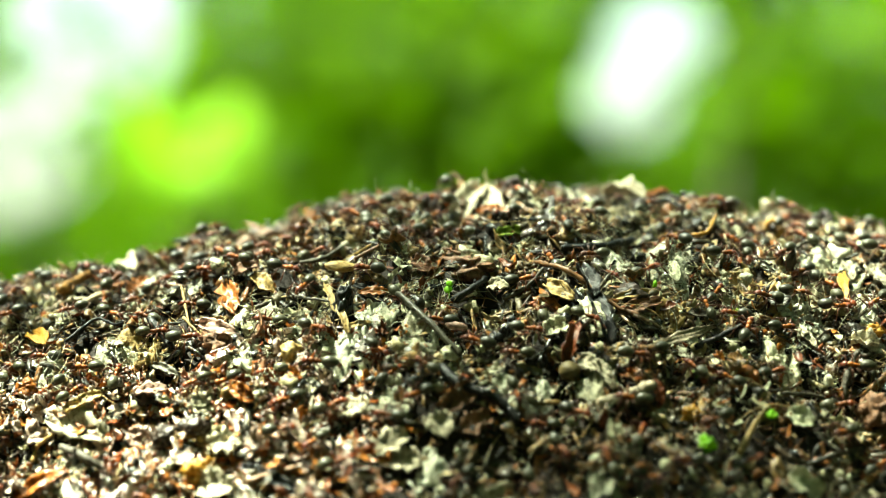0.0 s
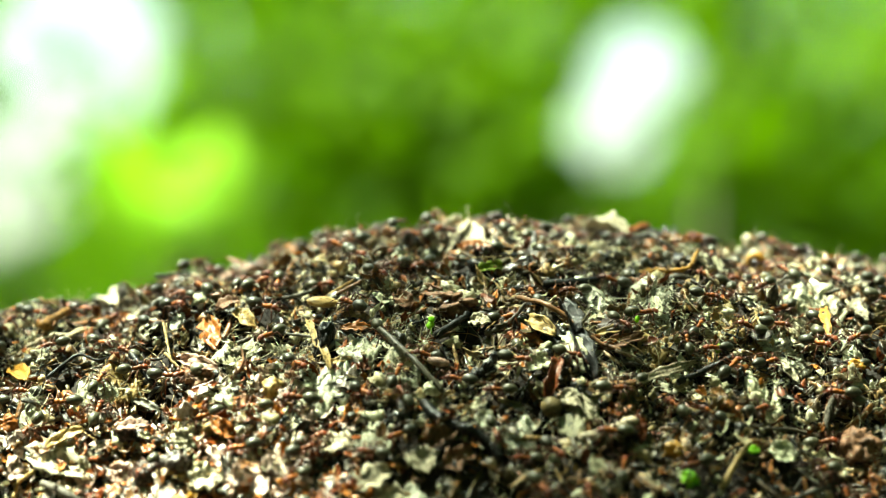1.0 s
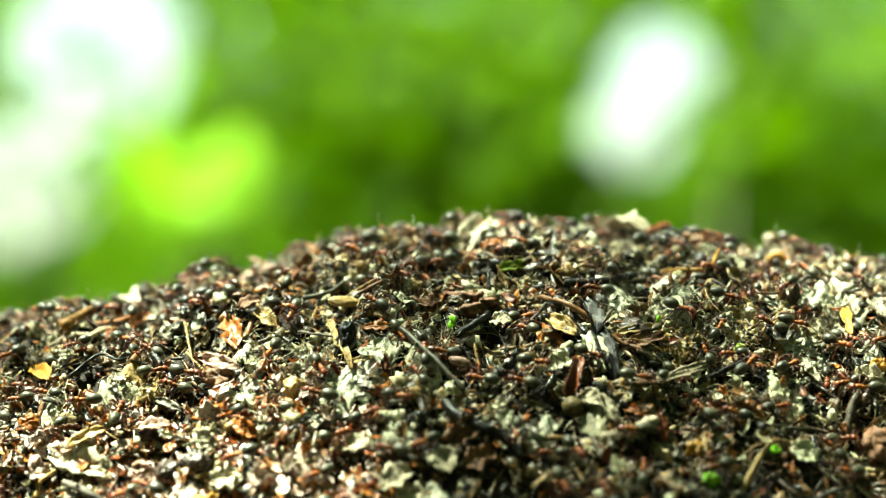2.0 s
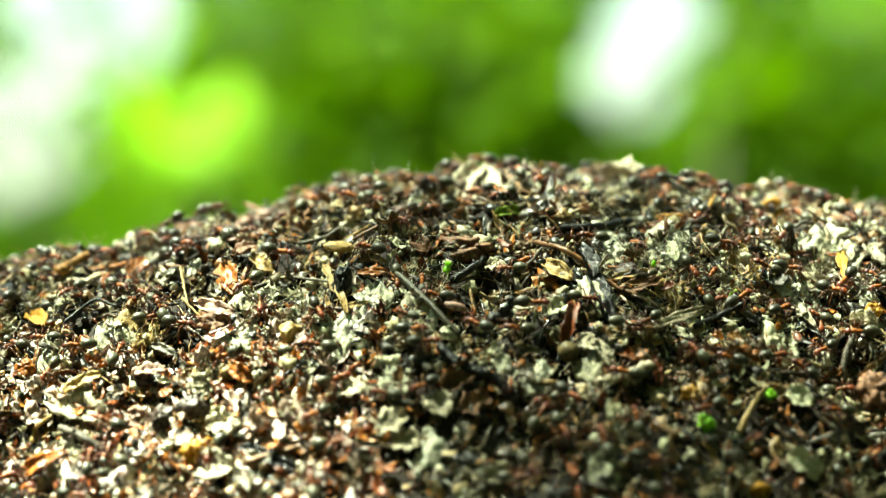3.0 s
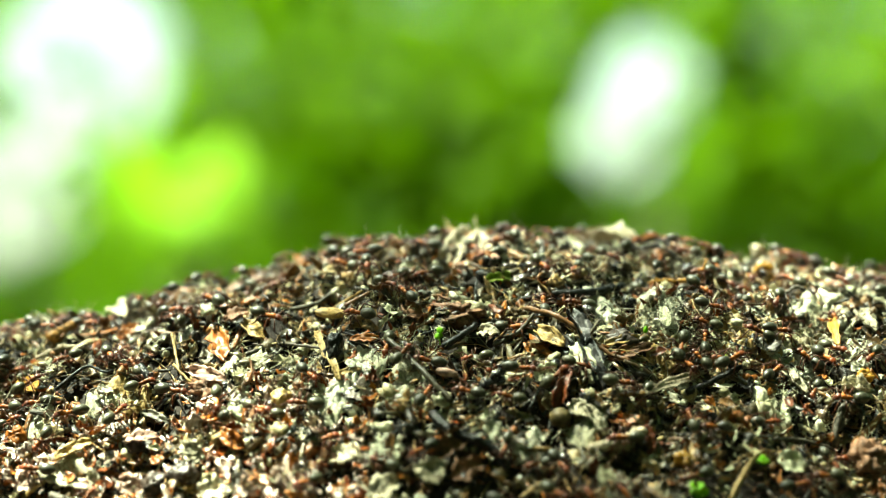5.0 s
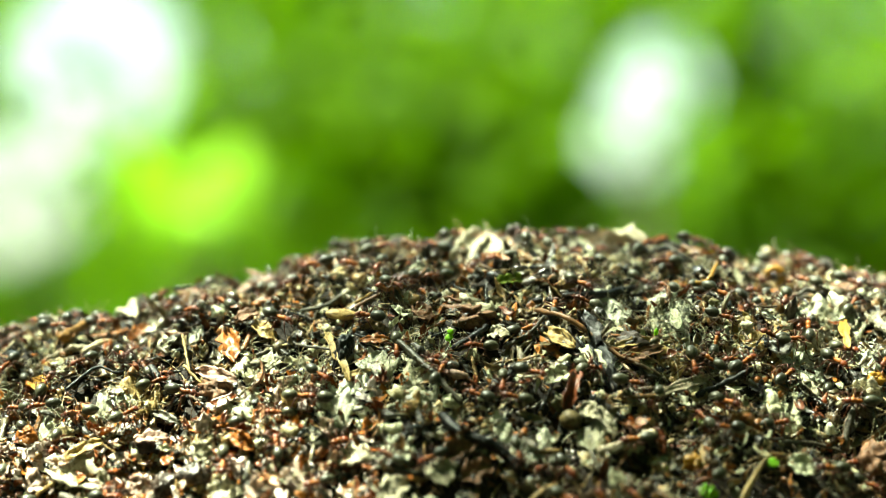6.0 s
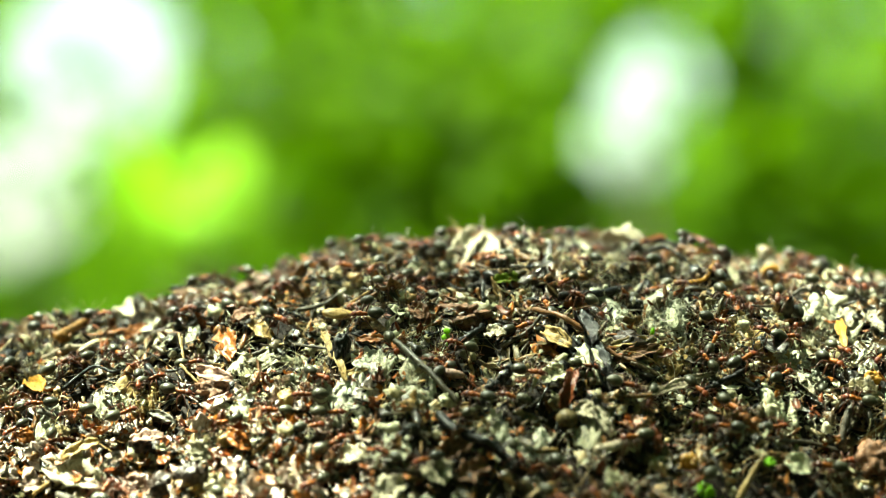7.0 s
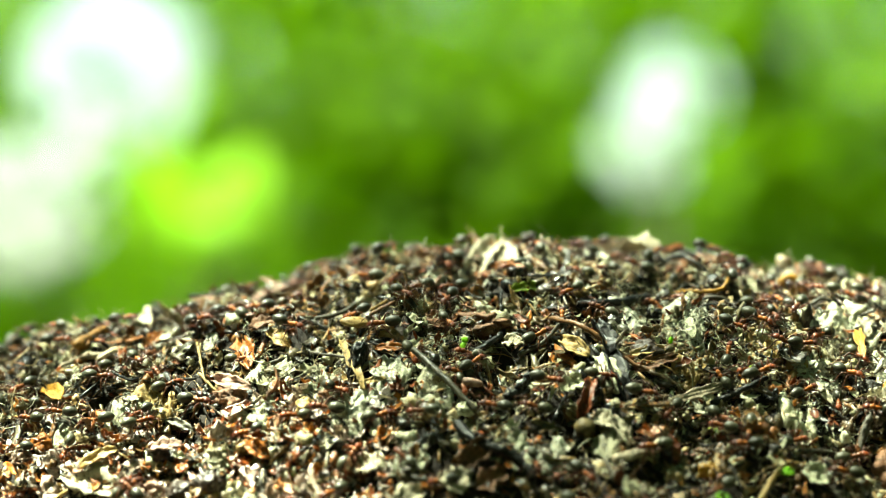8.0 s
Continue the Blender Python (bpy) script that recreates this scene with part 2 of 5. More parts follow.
def mesh_of(bm):
    """A bmesh as plain arrays, to be repeated many times."""
    bm.verts.index_update()
    v = np.array([p.co[:] for p in bm.verts])
    f = [[q.index for q in face.verts] for face in bm.faces]
    bm.free()
    return v, f


def flake_shape(rng, length, width, thick=0.05, cup=0.3, sides=9, rag=0.3):
    """A scrap of bud scale or leaf: torn outline, cupped and crumpled, with thickness. Unit sizes."""
    bm = bmesh.new()
    o, twist = Vector((rng.random(), rng.random(), rng.random())) * 90, rng.uniform(-0.5, 0.5)

    def place(x, y):
        z = cup * (x * x / length + 1.6 * y * y / max(width, 1e-6)) + twist * x * y / length
        q = Vector((x * 3, y * 3, 0)) + o
        return z + width * 0.30 * noise.noise(q) + width * 0.16 * noise.noise(q * 3.1)
    top, low, mid = [], [], []
    for k in range(sides):
        a = 2 * math.pi * (k + rng.uniform(-0.3, 0.3)) / sides
        r = 1 + rag * (rng.random() - 0.5) * 2
        x, y = math.cos(a) * r * length / 2, math.sin(a) * r * width / 2 * (1.15 - 0.35 * math.cos(a))
        z = place(x, y)
        top.append(bm.verts.new((x, y, z + thick * 0.6)))
        low.append(bm.verts.new((x * 0.97, y * 0.97, z)))
        mid.append(bm.verts.new((x * 0.5, y * 0.5, place(x * 0.5, y * 0.5) + thick)))
    c = place(0, 0)
    c1, c0 = bm.verts.new((0, 0, c + thick)), bm.verts.new((0, 0, c))
    for k in range(sides):
        j = (k + 1) % sides
        bm.faces.new((top[k], top[j], mid[j], mid[k]))
        bm.faces.new((mid[k], mid[j], c1))
        bm.faces.new((low[j], low[k], c0))
        bm.faces.new((low[k], low[j], top[j], top[k]))
    return bm


def lump_shape(rng, rough=0.25, level=2):
    bm = bmesh.new()
    bmesh.ops.create_icosphere(bm, subdivisions=level, radius=0.5)
    o = Vector((rng.random(), rng.random(), rng.random())) * 50
    for v in bm.verts:
        v.co *= 1 + rough * (noise.noise(v.co * 2.5 + o) * 1.5 + noise.noise(v.co * 7 + o) * 0.9 + (0.5 - abs(noise.noise(v.co * 15 + o))) * 0.5)
    return bm


def rod_shape(rng, length, r, n=5, bend=0.1, steps=4, rough=0.35):
    bm = bmesh.new()
    a, b = rng.uniform(-bend, bend) * length, rng.uniform(-bend, bend) * length
    pts, rad = [], []
    for i in range(steps + 1):
        t = i / steps
        arch = 4 * t * (1 - t)
        pts.append(((t - 0.5) * length, a * arch, b * arch))
        rad.append(r * (1 - 0.35 * t) * rng.uniform(0.85, 1.15))
    tube(bm, pts, rad, n, rough, rng)
    return bm


def splinter_shape(rng, length, r):
    """An angular splinter of bark or wood with torn ends."""
    bm = bmesh.new()
    flat, lean = rng.uniform(0.35, 0.9), rng.uniform(-0.12, 0.12)
    rings, sides = [], rng.choice((4, 5, 5))
    turns = sorted(rng.uniform(0, 6.28) for _ in range(sides))
    turns = [0.5 * t + 0.5 * 6.28 * k / sides for k, t in enumerate(turns)]
    for i in range(5):
        t = i / 4
        w = r * (0.55 + 0.45 * math.sin(math.pi * (0.15 + 0.7 * t))) * rng.uniform(0.75, 1.2)
        rings.append([bm.verts.new(((t - 0.5) * length + (rng.uniform(-0.16, 0.16) * length if i in (0, 4) else 0), math.cos(a) * w, math.sin(a) * w * flat + lean * length * 4 * t * (1 - t)))
                      for a in turns])
    for a, b in zip(rings, rings[1:]):
        for k in range(sides):
            j = (k + 1) % sides
            bm.faces.new((a[k], a[j], b[j], b[k]))
    bm.faces.new(rings[0][::-1])
    bm.faces.new(rings[-1])
    return bm


def hair_shape(rng, r):
    """One long curling fibre. One unit long."""
    bm = bmesh.new()
    p, d = Vector((-0.4, 0, 0)), Vector((1, rng.gauss(0, 0.4), rng.uniform(0, 0.5))).normalized()
    sway = Vector((0, rng.gauss(0, 0.30), rng.gauss(-0.10, 0.10)))
    pts = [p]
    for k in range(7):
        d = (d + sway + Vector((rng.gauss(0, 0.12), rng.gauss(0, 0.22), rng.gauss(0, 0.14)))).normalized()
        pts.append(pts[-1] + d / 7)
    tube(bm, pts, [r * q for q in (0.7, 1, 1, 1, 0.95, 0.85, 0.7, 0.4)], 3)
    return bm


def wisp_shape(rng, size):
    """A tangle of fine fibres."""
    bm = bmesh.new()
    for i in range(9):
        p = Vector((rng.gauss(0, 0.25), rng.gauss(0, 0.25), rng.uniform(0, 0.25))) * size
        d = Vector((rng.gauss(0, 1), rng.gauss(0, 1), rng.gauss(0.2, 0.4))).normalized()
        pts = [p]
        for k in range(4):
            d = (d + Vector((rng.gauss(0, 0.3), rng.gauss(0, 0.3), rng.gauss(0, 0.25)))).normalized()
            pts.append(pts[-1] + d * size * 0.22)
        tube(bm, pts, [0.012 * size, 0.014 * size, 0.013 * size, 0.011 * size, 0.006 * size], 3)
    return bm


def lay(x, y, lift, heading, tilt, roll=0.0):
    """A pose on the mound's skin: heading round the skin's normal, then a tilt."""
    n = normal_at(x, y)
    q = Vector((0, 0, 1)).rotation_difference(n).to_matrix().to_4x4()
    return Matrix.Translation(spot(x, y, lift)) @ q @ Euler((roll, tilt, heading), "XYZ").to_matrix().to_4x4()


def strew(name, shapes, places, material, label, category):
    """Very many small pieces, too many to count, as one object."""
    vs, fs, k = [], [], 0
    for i, (m, s) in enumerate(places):
        v, f = shapes[i % len(shapes)]
        a = np.array(m.to_3x3()) * s
        vs.append(v @ a.T + np.array(m.translation))
        fs.extend([[q + k for q in face] for face in f])
        k += len(v)
    me = bpy.data.meshes.new(name)
    me.from_pydata(np.concatenate(vs).tolist(), [], fs)
    me.materials.append(material)
    if name != "crown":
        me.shade_smooth()
    return tagged(new(name, me), label, category, kind="stuff")


def build_mound():
    def steps(lo, a, b, hi, fine, coarse):
        out = list(np.arange(a, b, fine))
        s, p = fine, a
        while p > lo:
            s = min(s * 1.3, coarse)
            p -= s
            out.insert(0, p)
        s, p = fine, out[-1]
        while p < hi:
            s = min(s * 1.3, coarse)
            p += s
            out.append(p)
        return np.array(out)
    xs = steps(-0.95, -0.11, 0.13, 1.0, 0.0013, 0.025)
    ys = steps(-0.25, 0.375, 0.54, 1.45, 0.0013, 0.025)
    verts = []
    for y in ys.tolist():
        for x in xs.tolist():
            p = Vector((x, y, 0)) * 260
            verts.append((x, y, max(height(x, y) + 0.0007 * noise.noise(p) + 0.0005 * noise.noise(p * 2.7), -0.03)))
    w = len(xs)
    faces = [(j * w + i, j * w + i + 1, (j + 1) * w + i + 1, (j + 1) * w + i) for j in range(len(ys) - 1) for i in range(w - 1)]
    me = bpy.data.meshes.new("ant_mound")
    me.from_pydata(verts, [], faces)
    me.shade_smooth()
    me.materials.append(M["soil"])
    return tagged(new("ant_mound", me), "dark earthen ant mound covered in dry forest litter", "ant hill", kind="structure")


build_mound()

gm = bpy.data.meshes.new("ground")
gm.from_pydata([(-3000, -3000, 0), (3000, -3000, 0), (3000, 3000, 0), (-3000, 3000, 0)], [], [(0, 1, 2, 3)])
gm.materials.append(M["ground"])
tagged(new("ground", gm), "brown and green forest floor round the mound", "ground", kind="structure")


# ---- woods behind, and unseen crowns added overhead ----
def leaf_blade(rng):
    """One leaf, folded along its midrib, with a short stalk. One unit long."""
    bm = bmesh.new()
    w, fold, droop = rng.uniform(0.5, 0.7), rng.uniform(0.05, 0.16), rng.uniform(0.02, 0.2)
    mid, left, right = [], [], []
    for t, s in ((0, 0.0), (0.18, 0.62), (0.45, 1.0), (0.75, 0.62), (1, 0.0)):
        z = -droop * t * t
        mid.append(bm.verts.new((t, 0, z)))
        if 0 < t < 1:
            left.append(bm.verts.new((t + 0.03, s * w / 2, z + fold * s)))
            right.append(bm.verts.new((t + 0.03, -s * w / 2, z + fold * s)))
    for side in (left, right[:]):
        f = 1 if side is left else -1
        chain = [(mid[0], mid[1], side[0])] + [(mid[i + 1], mid[i + 2], side[i + 1], side[i]) for i in range(2)] + [(mid[3], mid[4], side[2])]
        for c in chain:
            bm.faces.new(c if f > 0 else c[::-1])
    return bm


leaf_rng = random.Random(5)
LEAVES = [mesh_of(leaf_blade(leaf_rng)) for _ in range(6)]


def limbs(bm, base, ends, r, rng):
    """A trunk's limbs, from the base to each end, tapering."""
    for e in ends:
        pts, b, e = [], Vector(base), Vector(e)
        for i in range(7):
            t = i / 6
            p = b.lerp(e, t)
            p.z += (e - b).length * 0.08 * math.sin(t * math.pi)
            pts.append(p + Vector((rng.gauss(0, 1), rng.gauss(0, 1), 0)) * 0.012 * (e - b).length * (0 < i < 6))
        tube(bm, pts, [r * (1 - 0.82 * i / 6) for i in range(7)], 7, 0.1, rng)


def shrub(name, label, category, base, trunk_top, trunk_r, ends, clouds, material, leaf, seed=0, keep=None, clump=2.6):
    """A woody plant: tapered trunk, limbs, and a crown of single leaves in clouds (centre, spread, count)."""
    rng = random.Random(seed)
    thing = new(name)
    thing.location = base
    b = Vector(base)
    bm = bmesh.new()
    t = Vector(trunk_top) - b
    tube(bm, [(0, 0, -0.05), t * 0.3 + Vector((0.01, 0, 0)), t * 0.65, t], [trunk_r * 1.25, trunk_r, trunk_r * 0.85, trunk_r * 0.6], 10, 0.12, rng)
    part("trunk", bm, M["trunk"], thing)
    for e in ends:
        bm = bmesh.new()
        limbs(bm, t, [Vector(e) - b], trunk_r * 0.5, rng)
        part("limb", bm, M["trunk"], thing)
    places = []
    for centre, spread, count in clouds:
        c, made = Vector(centre), 0
        while made < count:
            p = c + Vector([s * rng.uniform(-1, 1) for s in spread])
            q = p - c
            # an uneven outline, with clumps and hollows
            if sum((a / s) ** 2 for a, s in zip(q, spread)) > 0.88 + 0.5 * noise.noise(p * clump + Vector((seed, 0, 0))):
                continue
            made += 1
            if keep and not keep(p, rng):
                continue
            e = Euler((rng.gauss(0, 0.5), rng.gauss(0.35, 0.5), rng.uniform(0, 6.3)))
            size = leaf * rng.uniform(0.7, 1.3)
            places.append((Matrix.Translation(p - b) @ e.to_matrix().to_4x4() @ Matrix.Translation((-size / 2, 0, 0)), size))
    crown = strew("crown", LEAVES, places, material, "", "")
    del crown["kind"]
    crown.parent = thing
    return tagged(thing, label, category)


# places behind the mound are named by the way of sight from LENS_HOME: sideways and up, per metre of depth
def far(sx, sz, y):
    return (sx * y, y, LENS_HOME.z + sz * y)


GAPS = [(0.0850, 0.0940, 0.0215, 0.0215, 1.0), (0.0735, 0.0725, 0.0200, 0.0210, 1.0), (-0.1400, 0.1030, 0.0360, 0.0360, 0.95), (-0.1760, 0.0500, 0.0380, 0.0290, 0.97),
        (-0.1583, 0.0152, 0.0405, 0.0180, 0.20), (-0.1021, 0.1051, 0.0270, 0.0337, 0.35), (0.1610, 0.0646, 0.0200, 0.0250, 0.40), (-0.0099, 0.1254, 0.0270, 0.0135, 0.25), (0.1565, 0.1119, 0.0337, 0.0225, 0.35)]


def open_sky(p, rng):
    """Leaves keep clear of the breaks in the foliage through which the sky shows."""
    sx, sz = p.x / p.y, (p.z - LENS_HOME.z) / p.y
    for gx, gz, rx, rz, share in GAPS:
        d = ((sx - gx) / rx) ** 2 + ((sz - gz) / rz) ** 2
        if d < 1 and rng.random() < share:
            return False
    return True


shrub("hazel_shrub", "leafy green shrub with mid-green leaves behind the mound", "shrub", (0.15, 3.0, 0), far(0.03, 0.0, 3.0), 0.02,
      [far(-0.2, 0.05, 3.0), far(-0.08, 0.13, 3.1), far(0.02, 0.15, 3.0), far(0.14, 0.12, 2.9), far(0.2, 0.06, 2.9), far(-0.12, -0.08, 2.8)],
      [((0, 3.0, 0.52), (0.98, 0.45, 0.58), 17000), ((-0.6, 3.1, 0.75), (0.4, 0.35, 0.4), 1700), ((0.9, 3.1, 0.45), (0.4, 0.4, 0.45), 1500), ((0.35, 2.8, 0.6), (0.5, 0.25, 0.45), 1700)], M["leaf_mid"], 0.040, seed=1, keep=open_sky)
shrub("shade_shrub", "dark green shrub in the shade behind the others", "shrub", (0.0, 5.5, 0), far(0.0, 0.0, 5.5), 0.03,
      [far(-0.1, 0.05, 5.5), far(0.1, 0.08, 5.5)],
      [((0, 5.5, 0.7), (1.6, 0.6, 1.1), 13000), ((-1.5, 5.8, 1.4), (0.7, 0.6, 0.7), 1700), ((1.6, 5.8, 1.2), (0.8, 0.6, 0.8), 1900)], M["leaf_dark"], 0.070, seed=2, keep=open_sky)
shrub("young_maple", "young maple twig with bright yellow-green leaves in the sun", "shrub", (-0.35, 2.4, 0), far(-0.11, -0.02, 2.4), 0.012,
      [far(-0.10, 0.03, 2.4), far(-0.08, 0.04, 2.4)],
      [(far(-0.112, 0.049, 2.4), (0.080, 0.12, 0.048), 24), (far(-0.112, 0.055, 2.45), (0.12, 0.12, 0.055), 14)], M["leaf_young"], 0.045, seed=3)


sapling = shrub("hazel_sapling", "thin hazel sapling whose few leaves sway in the wind", "sapling", (0.20, 2.5, 0), far(0.0800, 0.045, 2.5), 0.006,
                [far(0.084, 0.095, 2.5), far(0.072, 0.085, 2.5)],
                [(far(0.079, 0.083, 2.5), (0.060, 0.06, 0.085), 11)], M["leaf_mid"], 0.042, seed=8)


def shade_patch(p, rng):
    """The added, unseen bough is open where the sun should reach the mound's flank, and thinner over the crest than
    over the foot.
    """
    k = (p.z - 0.54) / TO_SUN.z
    x, y = p.x - TO_SUN.x * k, p.y - TO_SUN.y * k
    if -0.30 < x < -0.028 and 0.30 < y < 0.466:
        return False
    if y < 0.452 and x > -0.016:
        return rng.random() < (0.27 if x < 0.03 else 0.40)
    return rng.random() < (0.20 if x < -0.028 else 0.24 if x > 0.05 and y < 0.47 else 0.19 if y < 0.47 else 0.15)


# Out of view: leaves added to shade the mound, with an opening for sun.
OVER = Vector((0.0, 0.45, 0.55)) + TO_SUN * 3.2
shrub("birch_tree", "unseen leafy tree added to dapple the sun on the mound", "tree", (-2.6, 0.2, 0), (-2.45, 0.25, 2.9), 0.07,
      [OVER + Vector((-0.35, 0.2, 0.02)), OVER + Vector((-0.2, 0.35, 0.05)), OVER + Vector((0.05, 0.25, 0.08))],
      [(OVER, (0.46, 0.46, 0.10), 15500)], M["leaf_mid"], 0.02, seed=4, keep=shade_patch)


# Never in view: a dense crown added to cut sky light from the camera side.
shrub("oak_tree", "unseen tree with a wide dark crown, added to block sky light", "tree", (2.6, -1.6, 0), (2.5, -1.5, 2.0), 0.14,
      [(1.2, -1.2, 2.6), (0.2, -0.6, 2.7), (-1.0, -1.2, 2.6), (1.4, 0.0, 2.6)],
      [((0.2, -1.2, 2.6), (2.8, 1.75, 0.35), 9000), ((1.6, 0.6, 2.5), (1.2, 1.0, 0.3), 1300)], M["leaf_dark"], 0.13, seed=6)


def wood_tree(x, y, tall, seed):
    """A taller tree of the wood, with several boughs."""
    rng = random.Random(seed)
    ends = [(x + rng.uniform(-1.3, 1.3), y + rng.uniform(-1.3, 1.3), tall * rng.uniform(0.7, 1.1)) for _ in range(6)]
    shrub("beech_tree", "tall beech with a broad green crown at the clearing's edge", "tree", (x, y, 0), (x + 0.1, y, tall * 0.55), 0.16,
          ends, [(e, (0.9, 0.9, 0.6), 420) for e in ends], M["leaf_dark"], 0.14, seed=seed, clump=1.2)


for x, y, tall, seed in ((-3.9, 5.6, 4.6, 51), (3.8, 6.4, 5.2, 52), (-4.4, -2.6, 4.8, 53), (4.6, 1.8, 5.0, 54)):
    wood_tree(x, y, tall, seed)


def low_sky_screen():
    """An added, unseen ring that closes the place at the sides and behind and blocks low sky light."""
    verts, faces, n = [], [], 120
    for i in range(n + 1):
        a = radians(55 + 250 * i / n)
        for k in range(7):
            r = 8 + 0.8 * noise.noise((i * 0.35, k * 0.9, 2))
            z = k / 6 * (6.5 + 1.5 * noise.noise((i * 0.4, 5, 0))) - 0.1
            verts.append((math.sin(a) * r, math.cos(a) * r, z))
    for i in range(n):
        for k in range(6):
            q = i * 7 + k
            faces.append((q, q + 7, q + 8, q + 1))
    me = bpy.data.meshes.new("backdrop")
    me.from_pydata(verts, [], faces)
    me.materials.append(M["woods"])
    tagged(new("backdrop", me), "unseen dark green ring added to block low sky light", "woods", kind="structure")


low_sky_screen()


# ---- shapes of the litter, and what lies bare on top of it ----
rng = random.Random(11)
VIEW = (-0.112, 0.128, 0.396, 0.535)
flakes = [mesh_of(flake_shape(rng, 1, rng.uniform(0.16, 0.5), 0.03, rng.uniform(0.2, 0.9), 12, 0.42)) for _ in range(40)]
broad = [mesh_of(flake_shape(rng, 1, rng.uniform(0.45, 0.9), 0.04, rng.uniform(0.1, 0.7), 13, 0.5)) for _ in range(26)]
chunks = [mesh_of(lump_shape(rng, 0.8, 2)) for _ in range(12)]
wisps = [mesh_of(wisp_shape(rng, 1)) for _ in range(14)]
rods = [mesh_of(rod_shape(rng, 1, rng.uniform(0.04, 0.09))) for _ in range(14)]
splinters = [mesh_of(splinter_shape(rng, 1, rng.uniform(0.07, 0.17))) for _ in range(24)]
fibres = [mesh_of(rod_shape(rng, 1, rng.uniform(0.006, 0.014), 3, 0.2)) for _ in range(14)]
hairs = [mesh_of(hair_shape(rng, rng.uniform(0.005, 0.010))) for _ in range(24)]
CELL = 0.0007
BARE, MATTED = set(), set()          # cells of the plan that a single thing, or a mat of lichen, takes up


def take_up(me, cells):
    for e in me.edges:
        a, b = (me.vertices[i].co for i in e.vertices)
        for t in (0.0, 0.5, 1.0):
            p = a.lerp(b, t)
            cells.add((math.floor(p.x / CELL), math.floor(p.y / CELL)))


def lies_free(x, y, reach, cells=BARE):
    """Whether a piece of that reach keeps off the things that lie on top, and off the strip before them."""
    ahead = 0.0008 if y < 0.468 else 0.0018
    return not any((math.floor((x + dx * reach) / CELL), math.floor((y + dy) / CELL)) in cells
                   for dx in (-1, 0, 1) for dy in (-reach, 0, reach, reach + ahead))


def flat_places(rng, n, area, lift, size, tilt):
    out = []
    for _ in range(n):
        x, y = rng.uniform(area[0], area[1]), rng.uniform(area[2], area[3])
        k = size[0] + (size[1] - size[0]) * rng.random() ** 1.7
        h, a, b = rng.uniform(*lift), rng.gauss(0, tilt), rng.gauss(0, tilt)
        if not lies_free(x, y, 0.24 * k) or (rng.random() < 0.3 and not lies_free(x, y, 0.2 * k, MATTED)):
            h, a, b = h * 0.4, a * 0.4, b * 0.4       # under what lies on top
        out.append((lay(x, y, h, rng.uniform(0, 6.28), a, b), k))
    return out


# ---- single things on the mound; places in millimetres of the plan, lift above the skin ----
find = random.Random(71)


def thing_of(bm, name, label, material, smooth=True, category=""):
    ob = part(name, bm, M[material], None, smooth=smooth)
    take_up(ob.data, MATTED if name.startswith(("lichen", "resin")) else BARE)
    return tagged(ob, label + " on the ant mound", category or name.replace("_", " "))


def along(points, n):
    """Points on a smooth line through the given ones."""
    p = [points[0]] + list(points) + [points[-1]]
    out = []
    for i in range(len(points) - 1):
        a, b, c, d = p[i:i + 4]
        for k in range(n):
            t = k / n
            out.append(0.5 * ((2 * b) + (c - a) * t + (2 * a - 5 * b + 4 * c - d) * t * t + (3 * b - a - 3 * c + d) * t ** 3))
    return out + [points[-1]]


def stick(name, label, material, r, taper, points):
    """A broken twig: rough, slightly bent and knotted, with side stubs."""
    line = along([spot(x / 1000, y / 1000, h / 1000) for x, y, h in points], 7)
    r, n = r / 1000, len(line)
    line = [p + Vector((find.gauss(0, 1), find.gauss(0, 1), find.gauss(0, 1))) * r * 0.12 for p in line]
    rad = [r * (1 + (taper - 1) * i / (n - 1)) * find.uniform(0.86, 1.14) for i in range(n)]
    rad[0] *= 0.75
    rad[-1] *= 0.7
    bm = bmesh.new()
    tube(bm, line, rad, 9, 0.22, find)
    if n > 10 and r > 0.0003:
        for _ in range(2):
            k = find.randrange(2, n - 2)
            d = Vector((find.gauss(0, 1), find.gauss(-0.3, 0.6), abs(find.gauss(0.6, 0.5)))).normalized()
            tube(bm, [line[k], line[k] + d * r * 1.3, line[k] + d * r * 1.9], [r * 0.5, r * 0.42, r * 0.2], 6, 0.2, find)
    return thing_of(bm, name, label, material)


